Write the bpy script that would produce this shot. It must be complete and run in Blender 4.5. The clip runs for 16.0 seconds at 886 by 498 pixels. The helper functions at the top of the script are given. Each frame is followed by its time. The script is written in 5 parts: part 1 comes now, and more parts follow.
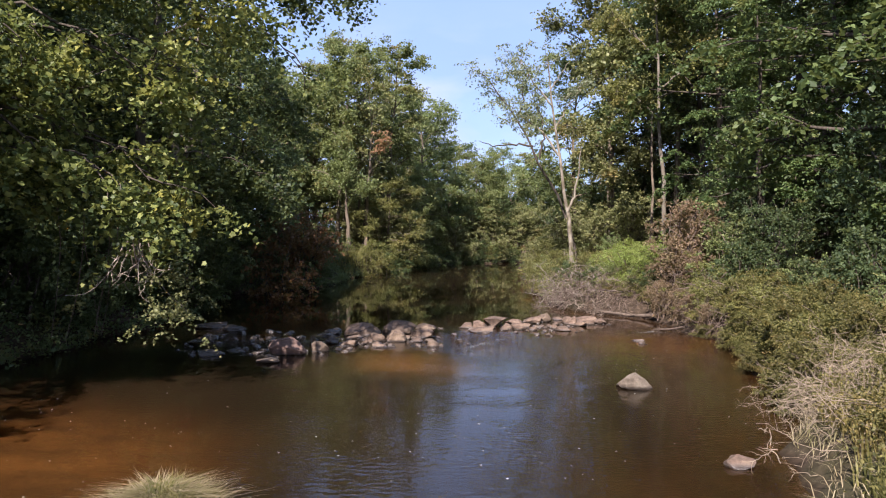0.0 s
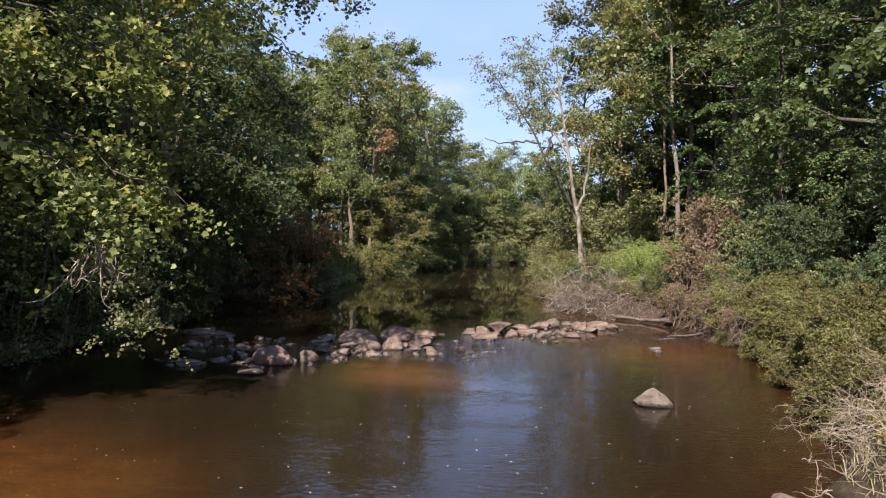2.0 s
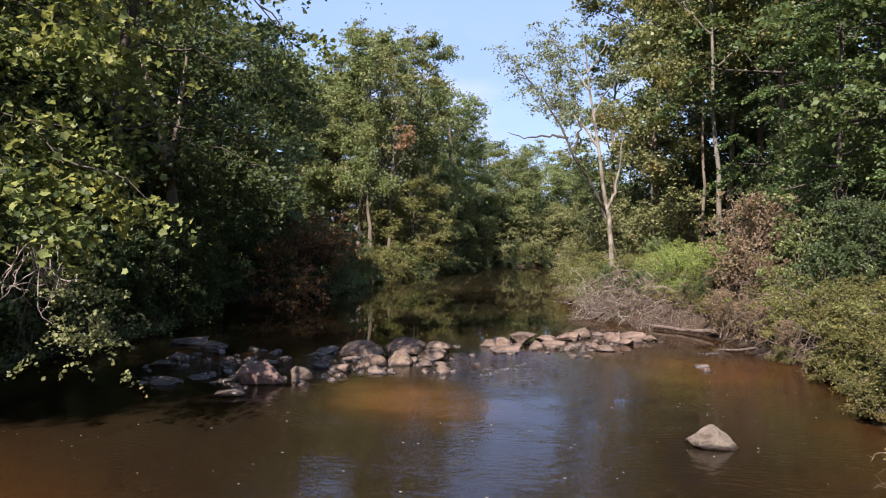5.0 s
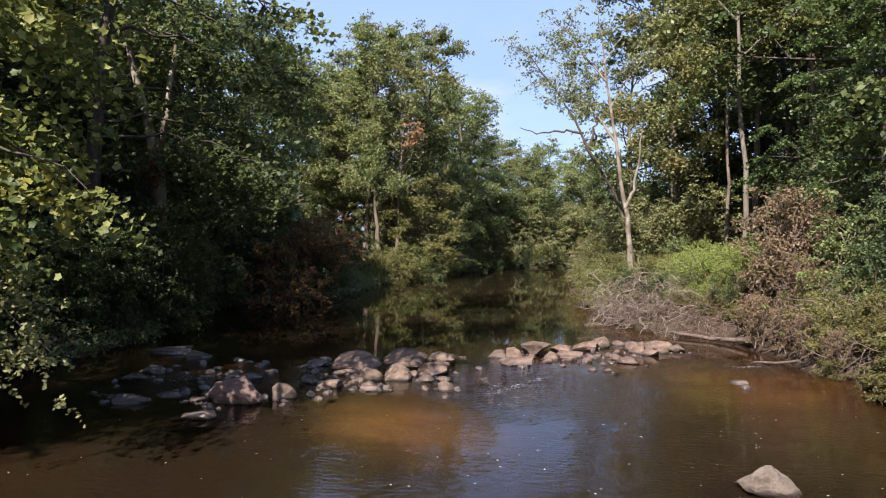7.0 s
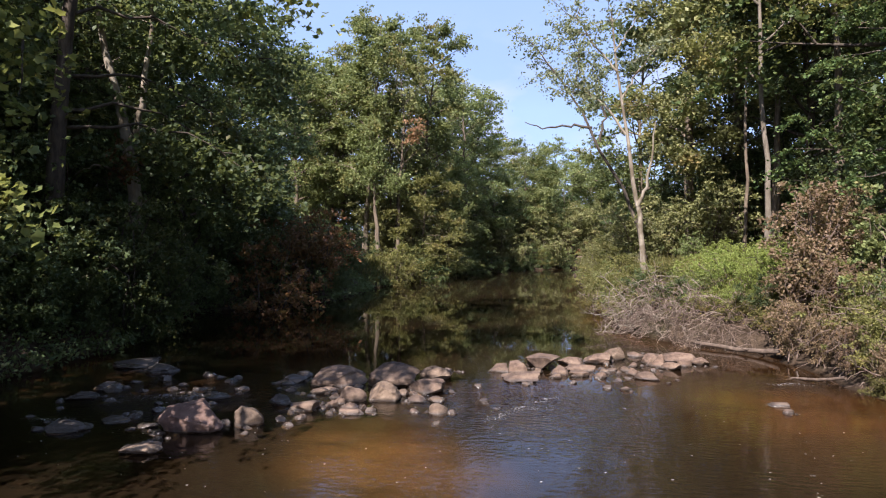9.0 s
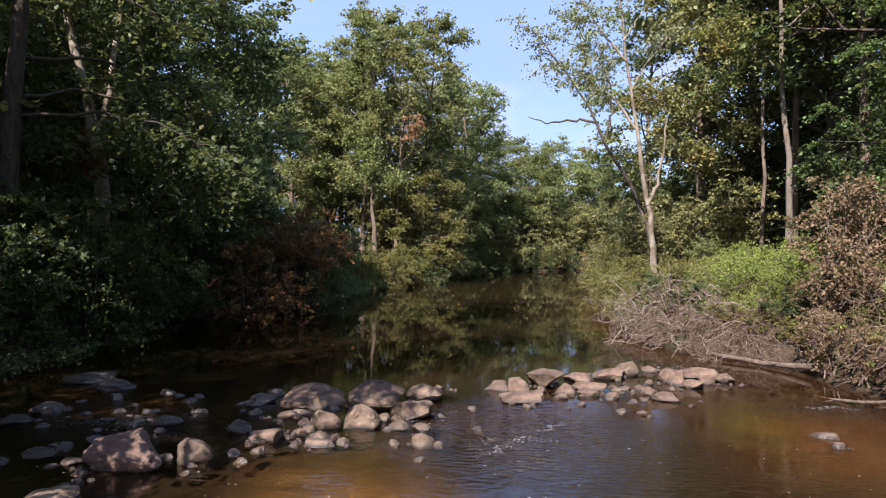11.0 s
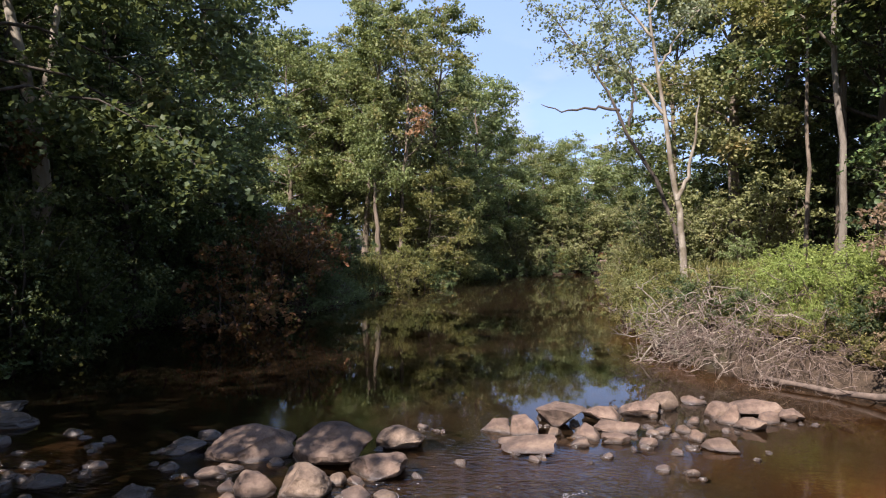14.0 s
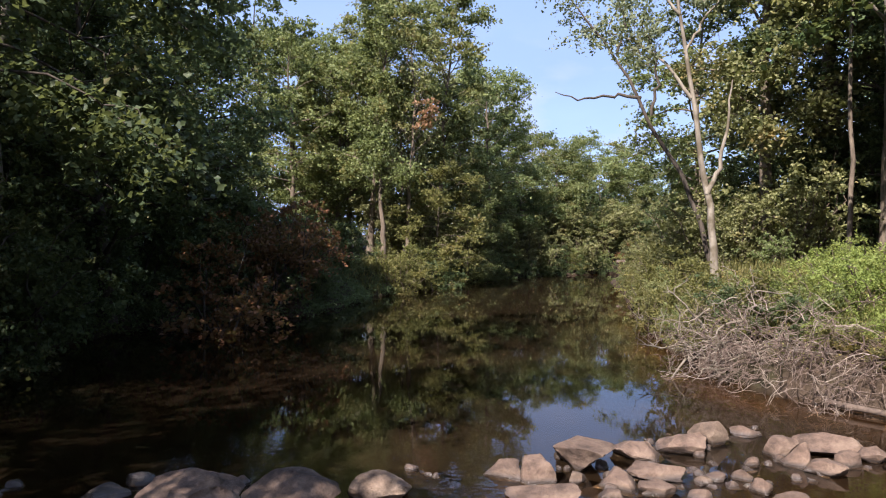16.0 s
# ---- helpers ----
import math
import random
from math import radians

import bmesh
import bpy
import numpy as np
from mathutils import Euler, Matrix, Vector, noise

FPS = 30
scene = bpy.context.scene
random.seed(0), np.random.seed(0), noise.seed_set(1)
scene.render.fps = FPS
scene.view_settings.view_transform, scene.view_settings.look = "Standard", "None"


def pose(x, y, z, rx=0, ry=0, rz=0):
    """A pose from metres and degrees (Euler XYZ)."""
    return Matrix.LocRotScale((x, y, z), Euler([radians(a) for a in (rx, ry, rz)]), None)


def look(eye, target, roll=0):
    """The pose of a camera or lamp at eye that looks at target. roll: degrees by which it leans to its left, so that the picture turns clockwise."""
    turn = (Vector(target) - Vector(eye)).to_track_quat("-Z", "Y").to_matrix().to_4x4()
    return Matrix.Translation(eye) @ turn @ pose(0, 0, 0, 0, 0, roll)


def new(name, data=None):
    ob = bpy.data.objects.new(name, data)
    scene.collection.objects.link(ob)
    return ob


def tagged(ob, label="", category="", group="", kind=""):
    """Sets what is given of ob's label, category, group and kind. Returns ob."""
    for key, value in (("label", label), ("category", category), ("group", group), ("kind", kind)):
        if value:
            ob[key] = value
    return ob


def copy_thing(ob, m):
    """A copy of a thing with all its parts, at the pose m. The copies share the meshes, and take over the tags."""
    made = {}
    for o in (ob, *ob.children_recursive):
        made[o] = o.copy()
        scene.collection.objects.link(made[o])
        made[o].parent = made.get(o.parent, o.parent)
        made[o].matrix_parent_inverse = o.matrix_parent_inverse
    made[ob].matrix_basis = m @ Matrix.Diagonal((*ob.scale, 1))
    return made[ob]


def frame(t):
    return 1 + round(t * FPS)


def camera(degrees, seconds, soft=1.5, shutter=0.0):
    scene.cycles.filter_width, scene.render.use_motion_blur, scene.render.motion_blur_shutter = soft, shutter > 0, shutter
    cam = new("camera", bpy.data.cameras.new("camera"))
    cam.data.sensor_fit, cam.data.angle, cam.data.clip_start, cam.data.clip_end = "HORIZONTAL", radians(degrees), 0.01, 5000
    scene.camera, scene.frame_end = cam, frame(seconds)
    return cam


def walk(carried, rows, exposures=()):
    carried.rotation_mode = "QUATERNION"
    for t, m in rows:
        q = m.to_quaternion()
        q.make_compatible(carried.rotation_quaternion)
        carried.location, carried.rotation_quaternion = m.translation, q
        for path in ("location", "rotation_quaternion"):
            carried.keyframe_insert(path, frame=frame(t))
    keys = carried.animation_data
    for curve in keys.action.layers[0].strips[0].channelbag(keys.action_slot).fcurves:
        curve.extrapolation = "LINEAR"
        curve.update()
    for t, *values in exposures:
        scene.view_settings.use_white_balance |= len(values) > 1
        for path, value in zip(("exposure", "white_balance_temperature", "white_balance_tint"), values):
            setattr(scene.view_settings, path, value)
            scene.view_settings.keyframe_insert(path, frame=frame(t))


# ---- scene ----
cam = camera(68.0, 16.0, soft=1.1)
PATH = [
    (0, (0.158, 0.742, 2.973), (-0.086, 2.726, 2.933), 0.1),
    (1.5, (0.206, 1.729, 2.955), (-0.055, 3.712, 2.917), -0.0),
    (3.5, (0.223, 3.129, 2.933), (-0.08, 5.105, 2.898), 0.0),
    (5, (0.202, 4.227, 2.919), (-0.145, 6.196, 2.885), -0.0),
    (9, (-0.012, 7.642, 2.857), (-0.412, 9.601, 2.83), -0.1),
    (12.5, (-0.169, 10.703, 2.828), (-0.595, 12.657, 2.806), 0.1),
    (14.5, (-0.281, 12.717, 2.759), (-0.746, 14.662, 2.742), -0.0),
    (16, (-0.48, 14.206, 2.716), (-0.971, 16.145, 2.698), 0.1),
]
walk(cam, [(t, look(eye, target, roll)) for t, eye, target, roll in PATH], [(0.0, 1.27, 6500, 18), (16.0, 1.27, 6500, 18)])

# ---- light: afternoon sun from behind the left bank, thin haze ----
SUN_EL, SUN_AZ = 48.0, 16.0          # the light travels towards (sin az, cos az)
sun_data = bpy.data.lights.new("sun", "SUN")
sun_data.energy, sun_data.angle, sun_data.color = 5.0, radians(0.5), (1.0, 0.96, 0.90)
sun = new("sun", sun_data)
sx, sy, sz = math.sin(radians(SUN_AZ)) * math.cos(radians(SUN_EL)), math.cos(radians(SUN_AZ)) * math.cos(radians(SUN_EL)), -math.sin(radians(SUN_EL))
sun.matrix_world = look((-30, -20, 40), (-30 + sx, -20 + sy, 40 + sz))

world = bpy.data.worlds.new("sky")
scene.world = world
world.use_nodes = True
wt = world.node_tree
wt.nodes.clear()
sky = wt.nodes.new("ShaderNodeTexSky")
sky.sky_type, sky.sun_disc = "NISHITA", False
sky.sun_elevation, sky.sun_rotation = radians(SUN_EL), radians(SUN_AZ + 180)
sky.air_density, sky.dust_density, sky.ozone_density = 1.0, 1.5, 1.6
back = wt.nodes.new("ShaderNodeBackground")
back.inputs["Strength"].default_value = 0.127
wout = wt.nodes.new("ShaderNodeOutputWorld")
wco = wt.nodes.new("ShaderNodeTexCoord")
wmap = wt.nodes.new("ShaderNodeMapping")
wmap.inputs["Scale"].default_value = (1.0, 1.0, 2.6)
wno = wt.nodes.new("ShaderNodeTexNoise")
wno.inputs["Scale"].default_value, wno.inputs["Detail"].default_value = 2.4, 7.0
wra = wt.nodes.new("ShaderNodeMapRange")
wra.inputs["From Min"].default_value, wra.inputs["From Max"].default_value = 0.42, 0.80
wra.inputs["To Min"].default_value, wra.inputs["To Max"].default_value = 0.72, 0.95
wmi = wt.nodes.new("ShaderNodeMix")
wmi.data_type = "RGBA"
wmi.inputs["B"].default_value = (1.48, 2.20, 3.85, 1)
wt.links.new(wco.outputs["Generated"], wmap.inputs["Vector"])
wt.links.new(wmap.outputs["Vector"], wno.inputs["Vector"])
wt.links.new(wno.outputs["Fac"], wra.inputs["Value"])
wt.links.new(wra.outputs["Result"], wmi.inputs["Factor"])
wt.links.new(sky.outputs["Color"], wmi.inputs["A"])
# pale fair-weather cloud low over the horizon
wsep = wt.nodes.new("ShaderNodeSeparateXYZ")
wlow = wt.nodes.new("ShaderNodeMapRange")
wlow.inputs["From Min"].default_value, wlow.inputs["From Max"].default_value = 0.20, 0.34
wlow.inputs["To Min"].default_value, wlow.inputs["To Max"].default_value = 1.0, 0.0
wpuff = wt.nodes.new("ShaderNodeTexNoise")
wpuff.inputs["Scale"].default_value, wpuff.inputs["Detail"].default_value = 5.5, 8.0
wcut = wt.nodes.new("ShaderNodeMapRange")
wcut.inputs["From Min"].default_value, wcut.inputs["From Max"].default_value = 0.47, 0.72
wmul = wt.nodes.new("ShaderNodeMath")
wmul.operation = "MULTIPLY"
wcl = wt.nodes.new("ShaderNodeMix")
wcl.data_type = "RGBA"
wcl.inputs["B"].default_value = (2.5, 2.95, 4.2, 1)
wt.links.new(wco.outputs["Generated"], wsep.inputs["Vector"])
wt.links.new(wsep.outputs["Z"], wlow.inputs["Value"])
wt.links.new(wmap.outputs["Vector"], wpuff.inputs["Vector"])
wt.links.new(wpuff.outputs["Fac"], wcut.inputs["Value"])
wt.links.new(wlow.outputs["Result"], wmul.inputs[0])
wt.links.new(wcut.outputs["Result"], wmul.inputs[1])
wt.links.new(wmul.outputs["Value"], wcl.inputs["Factor"])
wt.links.new(wmi.outputs["Result"], wcl.inputs["A"])
wt.links.new(wcl.outputs["Result"], back.inputs["Color"])
wt.links.new(back.outputs["Background"], wout.inputs["Surface"])

# ---- materials ----


def shader(name):
    m = bpy.data.materials.new(name)
    m.use_nodes = True
    m.node_tree.nodes.clear()
    return m, m.node_tree


def node(nt, kind, props=None, **ins):
    n = nt.nodes.new("ShaderNode" + kind)
    for k, v in (props or {}).items():
        if k == "data_type":
            n.data_type = v
        elif k == "blend_type":
            n.blend_type = v
        elif k == "operation":
            n.operation = v
    for k, v in ins.items():
        sock = n.inputs[k.replace("_", " ")]
        if isinstance(v, bpy.types.NodeSocket):
            nt.links.new(v, sock)
        else:
            sock.default_value = v
    return n


def rgb(c):
    return (c[0], c[1], c[2], 1.0)


def ramp(nt, fac, stops):
    r = nt.nodes.new("ShaderNodeValToRGB")
    el = r.color_ramp.elements
    while len(el) < len(stops):
        el.new(0.5)
    for e, (p, c) in zip(el, stops):
        e.position, e.color = p, rgb(c)
    nt.links.new(fac, r.inputs["Fac"])
    return r.outputs["Color"]


def mix(nt, fac, a, b, blend="MIX"):
    n = nt.nodes.new("ShaderNodeMix")
    n.data_type, n.blend_type = "RGBA", blend
    for sock, v in ((n.inputs["Factor"], fac), (n.inputs["A"], a), (n.inputs["B"], b)):
        if isinstance(v, bpy.types.NodeSocket):
            nt.links.new(v, sock)
        else:
            sock.default_value = v if isinstance(v, float) else rgb(v)
    return n.outputs["Result"]


def leaf_material(name, dark, mid, light, accent, amount, thin=0.38, gloss=0.25, tone_of=0.84):
    """Foliage: each leaf its own tone, drifts of an accent colour through the crown, light shining through."""
    m, nt = shader(name)
    geo = node(nt, "NewGeometry")
    co = node(nt, "TexCoord")
    info = node(nt, "ObjectInfo")
    tone = ramp(nt, geo.outputs["Random Per Island"], [(0.0, dark), (0.5, mid), (1.0, light)])
    drift = node(nt, "TexNoise", Vector=co.outputs["Object"], Scale=0.55, Detail=3.0)
    drift_mask = node(nt, "MapRange", Value=drift.outputs["Fac"], From_Min=0.66 - amount * 0.5, From_Max=0.80 - amount * 0.5)
    col = mix(nt, drift_mask.outputs["Result"], tone, accent)
    hue = node(nt, "HueSaturation", Color=col, Saturation=1.0)
    val = node(nt, "MapRange", Value=info.outputs["Random"], To_Min=0.86 * tone_of, To_Max=1.14 * tone_of)
    shift = node(nt, "MapRange", Value=info.outputs["Random"], To_Min=0.488, To_Max=0.508)
    nt.links.new(val.outputs["Result"], hue.inputs["Value"])
    nt.links.new(shift.outputs["Result"], hue.inputs["Hue"])
    bsdf = node(nt, "BsdfPrincipled", Base_Color=hue.outputs["Color"], Roughness=0.5, Specular_IOR_Level=gloss)
    trans_col = mix(nt, 0.5, hue.outputs["Color"], (0.26, 0.29, 0.075))
    trans = node(nt, "BsdfTranslucent", Color=trans_col)
    both = node(nt, "MixShader", Fac=thin)
    nt.links.new(bsdf.outputs["BSDF"], both.inputs[1])
    nt.links.new(trans.outputs["BSDF"], both.inputs[2])
    out = node(nt, "OutputMaterial", Surface=both.outputs["Shader"])
    return m


def bark_material(name, dark, light, scale=9.0, patch=None, bump=0.5):
    m, nt = shader(name)
    co = node(nt, "TexCoord")
    mp = node(nt, "Mapping", Vector=co.outputs["Object"], Scale=(scale, scale, scale * 0.22))
    n1 = node(nt, "TexNoise", Vector=mp.outputs["Vector"], Scale=1.0, Detail=7.0, Roughness=0.65)
    col = ramp(nt, n1.outputs["Fac"], [(0.32, dark), (0.68, light)])
    n2 = node(nt, "TexNoise", Vector=co.outputs["Object"], Scale=1.7, Detail=4.0)
    if patch:
        mask = node(nt, "MapRange", Value=n2.outputs["Fac"], From_Min=0.48, From_Max=0.60)
        col = mix(nt, mask.outputs["Result"], col, patch)
    bp = node(nt, "Bump", Height=n1.outputs["Fac"], Strength=bump, Distance=0.03)
    bsdf = node(nt, "BsdfPrincipled", Base_Color=col, Roughness=0.9, Specular_IOR_Level=0.2, Normal=bp.outputs["Normal"])
    node(nt, "OutputMaterial", Surface=bsdf.outputs["BSDF"])
    return m


def rock_material(name, a, b, c, wet=0.0):
    m, nt = shader(name)
    co = node(nt, "TexCoord")
    info = node(nt, "ObjectInfo")
    n1 = node(nt, "TexNoise", Vector=co.outputs["Object"], Scale=3.2, Detail=8.0, Roughness=0.62)
    n2 = node(nt, "TexNoise", Vector=co.outputs["Object"], Scale=38.0, Detail=4.0, Roughness=0.7)
    col = ramp(nt, n1.outputs["Fac"], [(0.36, a), (0.50, b), (0.66, c)])
    col = mix(nt, 0.5, col, n2.outputs["Fac"], "OVERLAY")
    crack = node(nt, "TexVoronoi", Vector=co.outputs["Object"], Scale=5.0)
    val = node(nt, "MapRange", Value=info.outputs["Random"], To_Min=0.75, To_Max=1.2)
    hue = node(nt, "HueSaturation", Color=col)
    nt.links.new(val.outputs["Result"], hue.inputs["Value"])
    hgt = node(nt, "Math", {"operation": "ADD"})
    nt.links.new(n1.outputs["Fac"], hgt.inputs[0])
    half = node(nt, "Math", {"operation": "MULTIPLY"})
    nt.links.new(n2.outputs["Fac"], half.inputs[0])
    half.inputs[1].default_value = 0.35
    nt.links.new(half.outputs["Value"], hgt.inputs[1])
    bp = node(nt, "Bump", Height=hgt.outputs["Value"], Strength=0.9, Distance=0.05)
    # a damp, darker collar just above the waterline
    pos = node(nt, "NewGeometry")
    sep = node(nt, "SeparateXYZ", Vector=pos.outputs["Position"])
    damp = node(nt, "MapRange", Value=sep.outputs["Z"], From_Min=0.02 + wet, From_Max=0.07 + wet, To_Min=1.0, To_Max=0.0)
    wetcol = mix(nt, damp.outputs["Result"], hue.outputs["Color"], (0.055, 0.042, 0.034))
    rough = node(nt, "MapRange", Value=damp.outputs["Result"], To_Min=0.88, To_Max=0.25)
    bsdf = node(nt, "BsdfPrincipled", Base_Color=wetcol, Roughness=rough.outputs["Result"], Normal=bp.outputs["Normal"])
    node(nt, "OutputMaterial", Surface=bsdf.outputs["BSDF"])
    return m


def ground_material():
    """Forest soil and leaf litter above the water; silt and ochre sand on the creek bed, darkened with depth for the
    light lost in deep water.
    """
    m, nt = shader("soil_and_creek_bed")
    geo = node(nt, "NewGeometry")
    sep = node(nt, "SeparateXYZ", Vector=geo.outputs["Position"])
    big = node(nt, "TexNoise", Vector=geo.outputs["Position"], Scale=0.30, Detail=5.0, Roughness=0.6)
    fine = node(nt, "TexNoise", Vector=geo.outputs["Position"], Scale=7.0, Detail=8.0, Roughness=0.7)
    peb = node(nt, "TexVoronoi", Vector=geo.outputs["Position"], Scale=6.0)
    soil = ramp(nt, fine.outputs["Fac"], [(0.30, (0.022, 0.016, 0.011)), (0.52, (0.056, 0.039, 0.026)), (0.72, (0.115, 0.080, 0.055))])
    moss = node(nt, "MapRange", Value=big.outputs["Fac"], From_Min=0.50, From_Max=0.62)
    soil = mix(nt, moss.outputs["Result"], soil, (0.048, 0.045, 0.020))
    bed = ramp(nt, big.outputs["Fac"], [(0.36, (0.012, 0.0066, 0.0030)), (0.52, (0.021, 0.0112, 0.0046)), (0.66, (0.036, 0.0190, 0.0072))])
    # ochre silt bars, drawn out in streaks by the current
    smap = node(nt, "Mapping", Vector=geo.outputs["Position"], Scale=(0.7, 2.6, 1.0), Rotation=(0, 0, 0.5))
    streak = node(nt, "TexNoise", Vector=smap.outputs["Vector"], Scale=1.1, Detail=6.0, Roughness=0.65)
    warped = node(nt, "VectorMath", {"operation": "MULTIPLY_ADD"})
    nt.links.new(big.outputs["Color"], warped.inputs[0])
    warped.inputs[1].default_value = (2.6, 2.6, 0.0)
    nt.links.new(geo.outputs["Position"], warped.inputs[2])
    for cx, cy, rx, ry, edge, ochre in ((-6.0, 10.6, 4.6, 3.4, 0.35, (0.076, 0.038, 0.012)), (-0.9, 17.7, 2.3, 2.6, 0.72, (0.100, 0.061, 0.025)), (4.9, 20.9, 2.2, 2.0, 0.45, (0.056, 0.028, 0.011))):
        rel = node(nt, "VectorMath", {"operation": "SUBTRACT"})
        nt.links.new(warped.outputs["Vector"], rel.inputs[0])
        rel.inputs[1].default_value = (cx, cy, 0)
        sca = node(nt, "VectorMath", {"operation": "MULTIPLY"})
        nt.links.new(rel.outputs["Vector"], sca.inputs[0])
        sca.inputs[1].default_value = (1 / rx, 1 / ry, 0.0)
        ln = node(nt, "VectorMath", {"operation": "LENGTH"})
        nt.links.new(sca.outputs["Vector"], ln.inputs[0])
        one = node(nt, "MapRange", Value=ln.outputs["Value"], From_Min=edge, From_Max=1.05, To_Min=0.9, To_Max=0.0)
        drawn = node(nt, "MapRange", Value=streak.outputs["Fac"], From_Min=0.35, From_Max=0.62, To_Min=0.35, To_Max=1.0)
        share = node(nt, "Math", {"operation": "MULTIPLY"})
        nt.links.new(one.outputs["Result"], share.inputs[0])
        nt.links.new(drawn.outputs["Result"], share.inputs[1])
        bed = mix(nt, share.outputs["Value"], bed, ochre)
    bed = mix(nt, 0.45, bed, fine.outputs["Fac"], "OVERLAY")
    # light lost in deep water is put into the bed colour, darker with depth
    depth_dark = node(nt, "MapRange", Value=sep.outputs["Z"], From_Min=-0.58, From_Max=-0.30, To_Min=1.0, To_Max=0.0)
    bed = mix(nt, depth_dark.outputs["Result"], bed, (0.011, 0.0085, 0.0065))
    under = node(nt, "MapRange", Value=sep.outputs["Z"], From_Min=-0.02, From_Max=0.10, To_Min=1.0, To_Max=0.0)
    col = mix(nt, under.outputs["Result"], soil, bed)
    bp = node(nt, "Bump", Height=fine.outputs["Fac"], Strength=0.7, Distance=0.06)
    bsdf = node(nt, "BsdfPrincipled", Base_Color=col, Roughness=0.95, Specular_IOR_Level=0.15, Normal=bp.outputs["Normal"])
    node(nt, "OutputMaterial", Surface=bsdf.outputs["BSDF"])
    return m


def water_material():
    """Clear brown creek water: crisp wavelets below the stone weir, choppy where it spills, nearly still in the pool above."""
    m, nt = shader("creek_water")
    geo = node(nt, "NewGeometry")
    sep = node(nt, "SeparateXYZ", Vector=geo.outputs["Position"])
    mp = node(nt, "Mapping", Vector=geo.outputs["Position"], Scale=(1.0, 2.3, 1.0), Rotation=(0, 0, 0.12))
    warp = node(nt, "TexNoise", Vector=mp.outputs["Vector"], Scale=0.55, Detail=3.0)
    n1 = node(nt, "TexNoise", Vector=mp.outputs["Vector"], Scale=5.2, Detail=1.0, Roughness=0.45, Distortion=0.25)
    n2 = node(nt, "TexNoise", Vector=mp.outputs["Vector"], Scale=14.0, Detail=0.0, Roughness=0.5, Distortion=0.2)
    calm = node(nt, "MapRange", Value=sep.outputs["Y"], From_Min=19.0, From_Max=23.0, To_Min=0.15, To_Max=0.006)
    rip = node(nt, "MapRange", Value=warp.outputs["Fac"], From_Min=0.40, From_Max=0.62, To_Min=0.30, To_Max=1.25)

    def spot(cx, cy, rx, ry, gain):
        rel = node(nt, "VectorMath", {"operation": "SUBTRACT"})
        nt.links.new(geo.outputs["Position"], rel.inputs[0])
        rel.inputs[1].default_value = (cx, cy, 0)
        sca = node(nt, "VectorMath", {"operation": "MULTIPLY"})
        nt.links.new(rel.outputs["Vector"], sca.inputs[0])
        sca.inputs[1].default_value = (1 / rx, 1 / ry, 0.0)
        ln = node(nt, "VectorMath", {"operation": "LENGTH"})
        nt.links.new(sca.outputs["Vector"], ln.inputs[0])
        return node(nt, "MapRange", Value=ln.outputs["Value"], From_Min=0.25, From_Max=1.0, To_Min=gain, To_Max=0.0).outputs["Result"]

    total = node(nt, "Math", {"operation": "MULTIPLY"})
    nt.links.new(calm.outputs["Result"], total.inputs[0])
    nt.links.new(rip.outputs["Result"], total.inputs[1])
    amp = total.outputs["Value"]
    # the spill through the gap, the shaded run among the stones, and the tongue by the fallen log
    for place_of in ((-1.3, 19.2, 1.9, 2.4, 0.95), (-0.4, 17.6, 2.6, 1.6, 0.22), (-7.0, 18.2, 3.4, 2.2, 0.55), (3.9, 21.4, 1.6, 1.0, 0.30)):
        more = node(nt, "Math", {"operation": "ADD"})
        nt.links.new(amp, more.inputs[0])
        nt.links.new(spot(*place_of), more.inputs[1])
        amp = more.outputs["Value"]
    add = node(nt, "Math", {"operation": "MULTIPLY_ADD"})
    nt.links.new(n2.outputs["Fac"], add.inputs[0])
    add.inputs[1].default_value = 0.16
    nt.links.new(n1.outputs["Fac"], add.inputs[2])
    bp = node(nt, "Bump", Height=add.outputs["Value"], Distance=0.05)
    nt.links.new(amp, bp.inputs["Strength"])
    bsdf = node(nt, "BsdfPrincipled", Base_Color=(0.58, 0.36, 0.17, 1), Roughness=0.006, IOR=1.333, Transmission_Weight=1.0, Normal=bp.outputs["Normal"])
    node(nt, "OutputMaterial", Surface=bsdf.outputs["BSDF"])
    return m


def plain_material(name, a, b, scale=20.0, rough=0.9):
    m, nt = shader(name)
    co = node(nt, "TexCoord")
    geo = node(nt, "NewGeometry")
    n1 = node(nt, "TexNoise", Vector=co.outputs["Object"], Scale=scale, Detail=4.0)
    col = ramp(nt, n1.outputs["Fac"], [(0.3, a), (0.7, b)])
    val = node(nt, "MapRange", Value=geo.outputs["Random Per Island"], To_Min=0.65, To_Max=1.3)
    hue = node(nt, "HueSaturation", Color=col)
    nt.links.new(val.outputs["Result"], hue.inputs["Value"])
    bsdf = node(nt, "BsdfPrincipled", Base_Color=hue.outputs["Color"], Roughness=rough)
    node(nt, "OutputMaterial", Surface=bsdf.outputs["BSDF"])
    return m


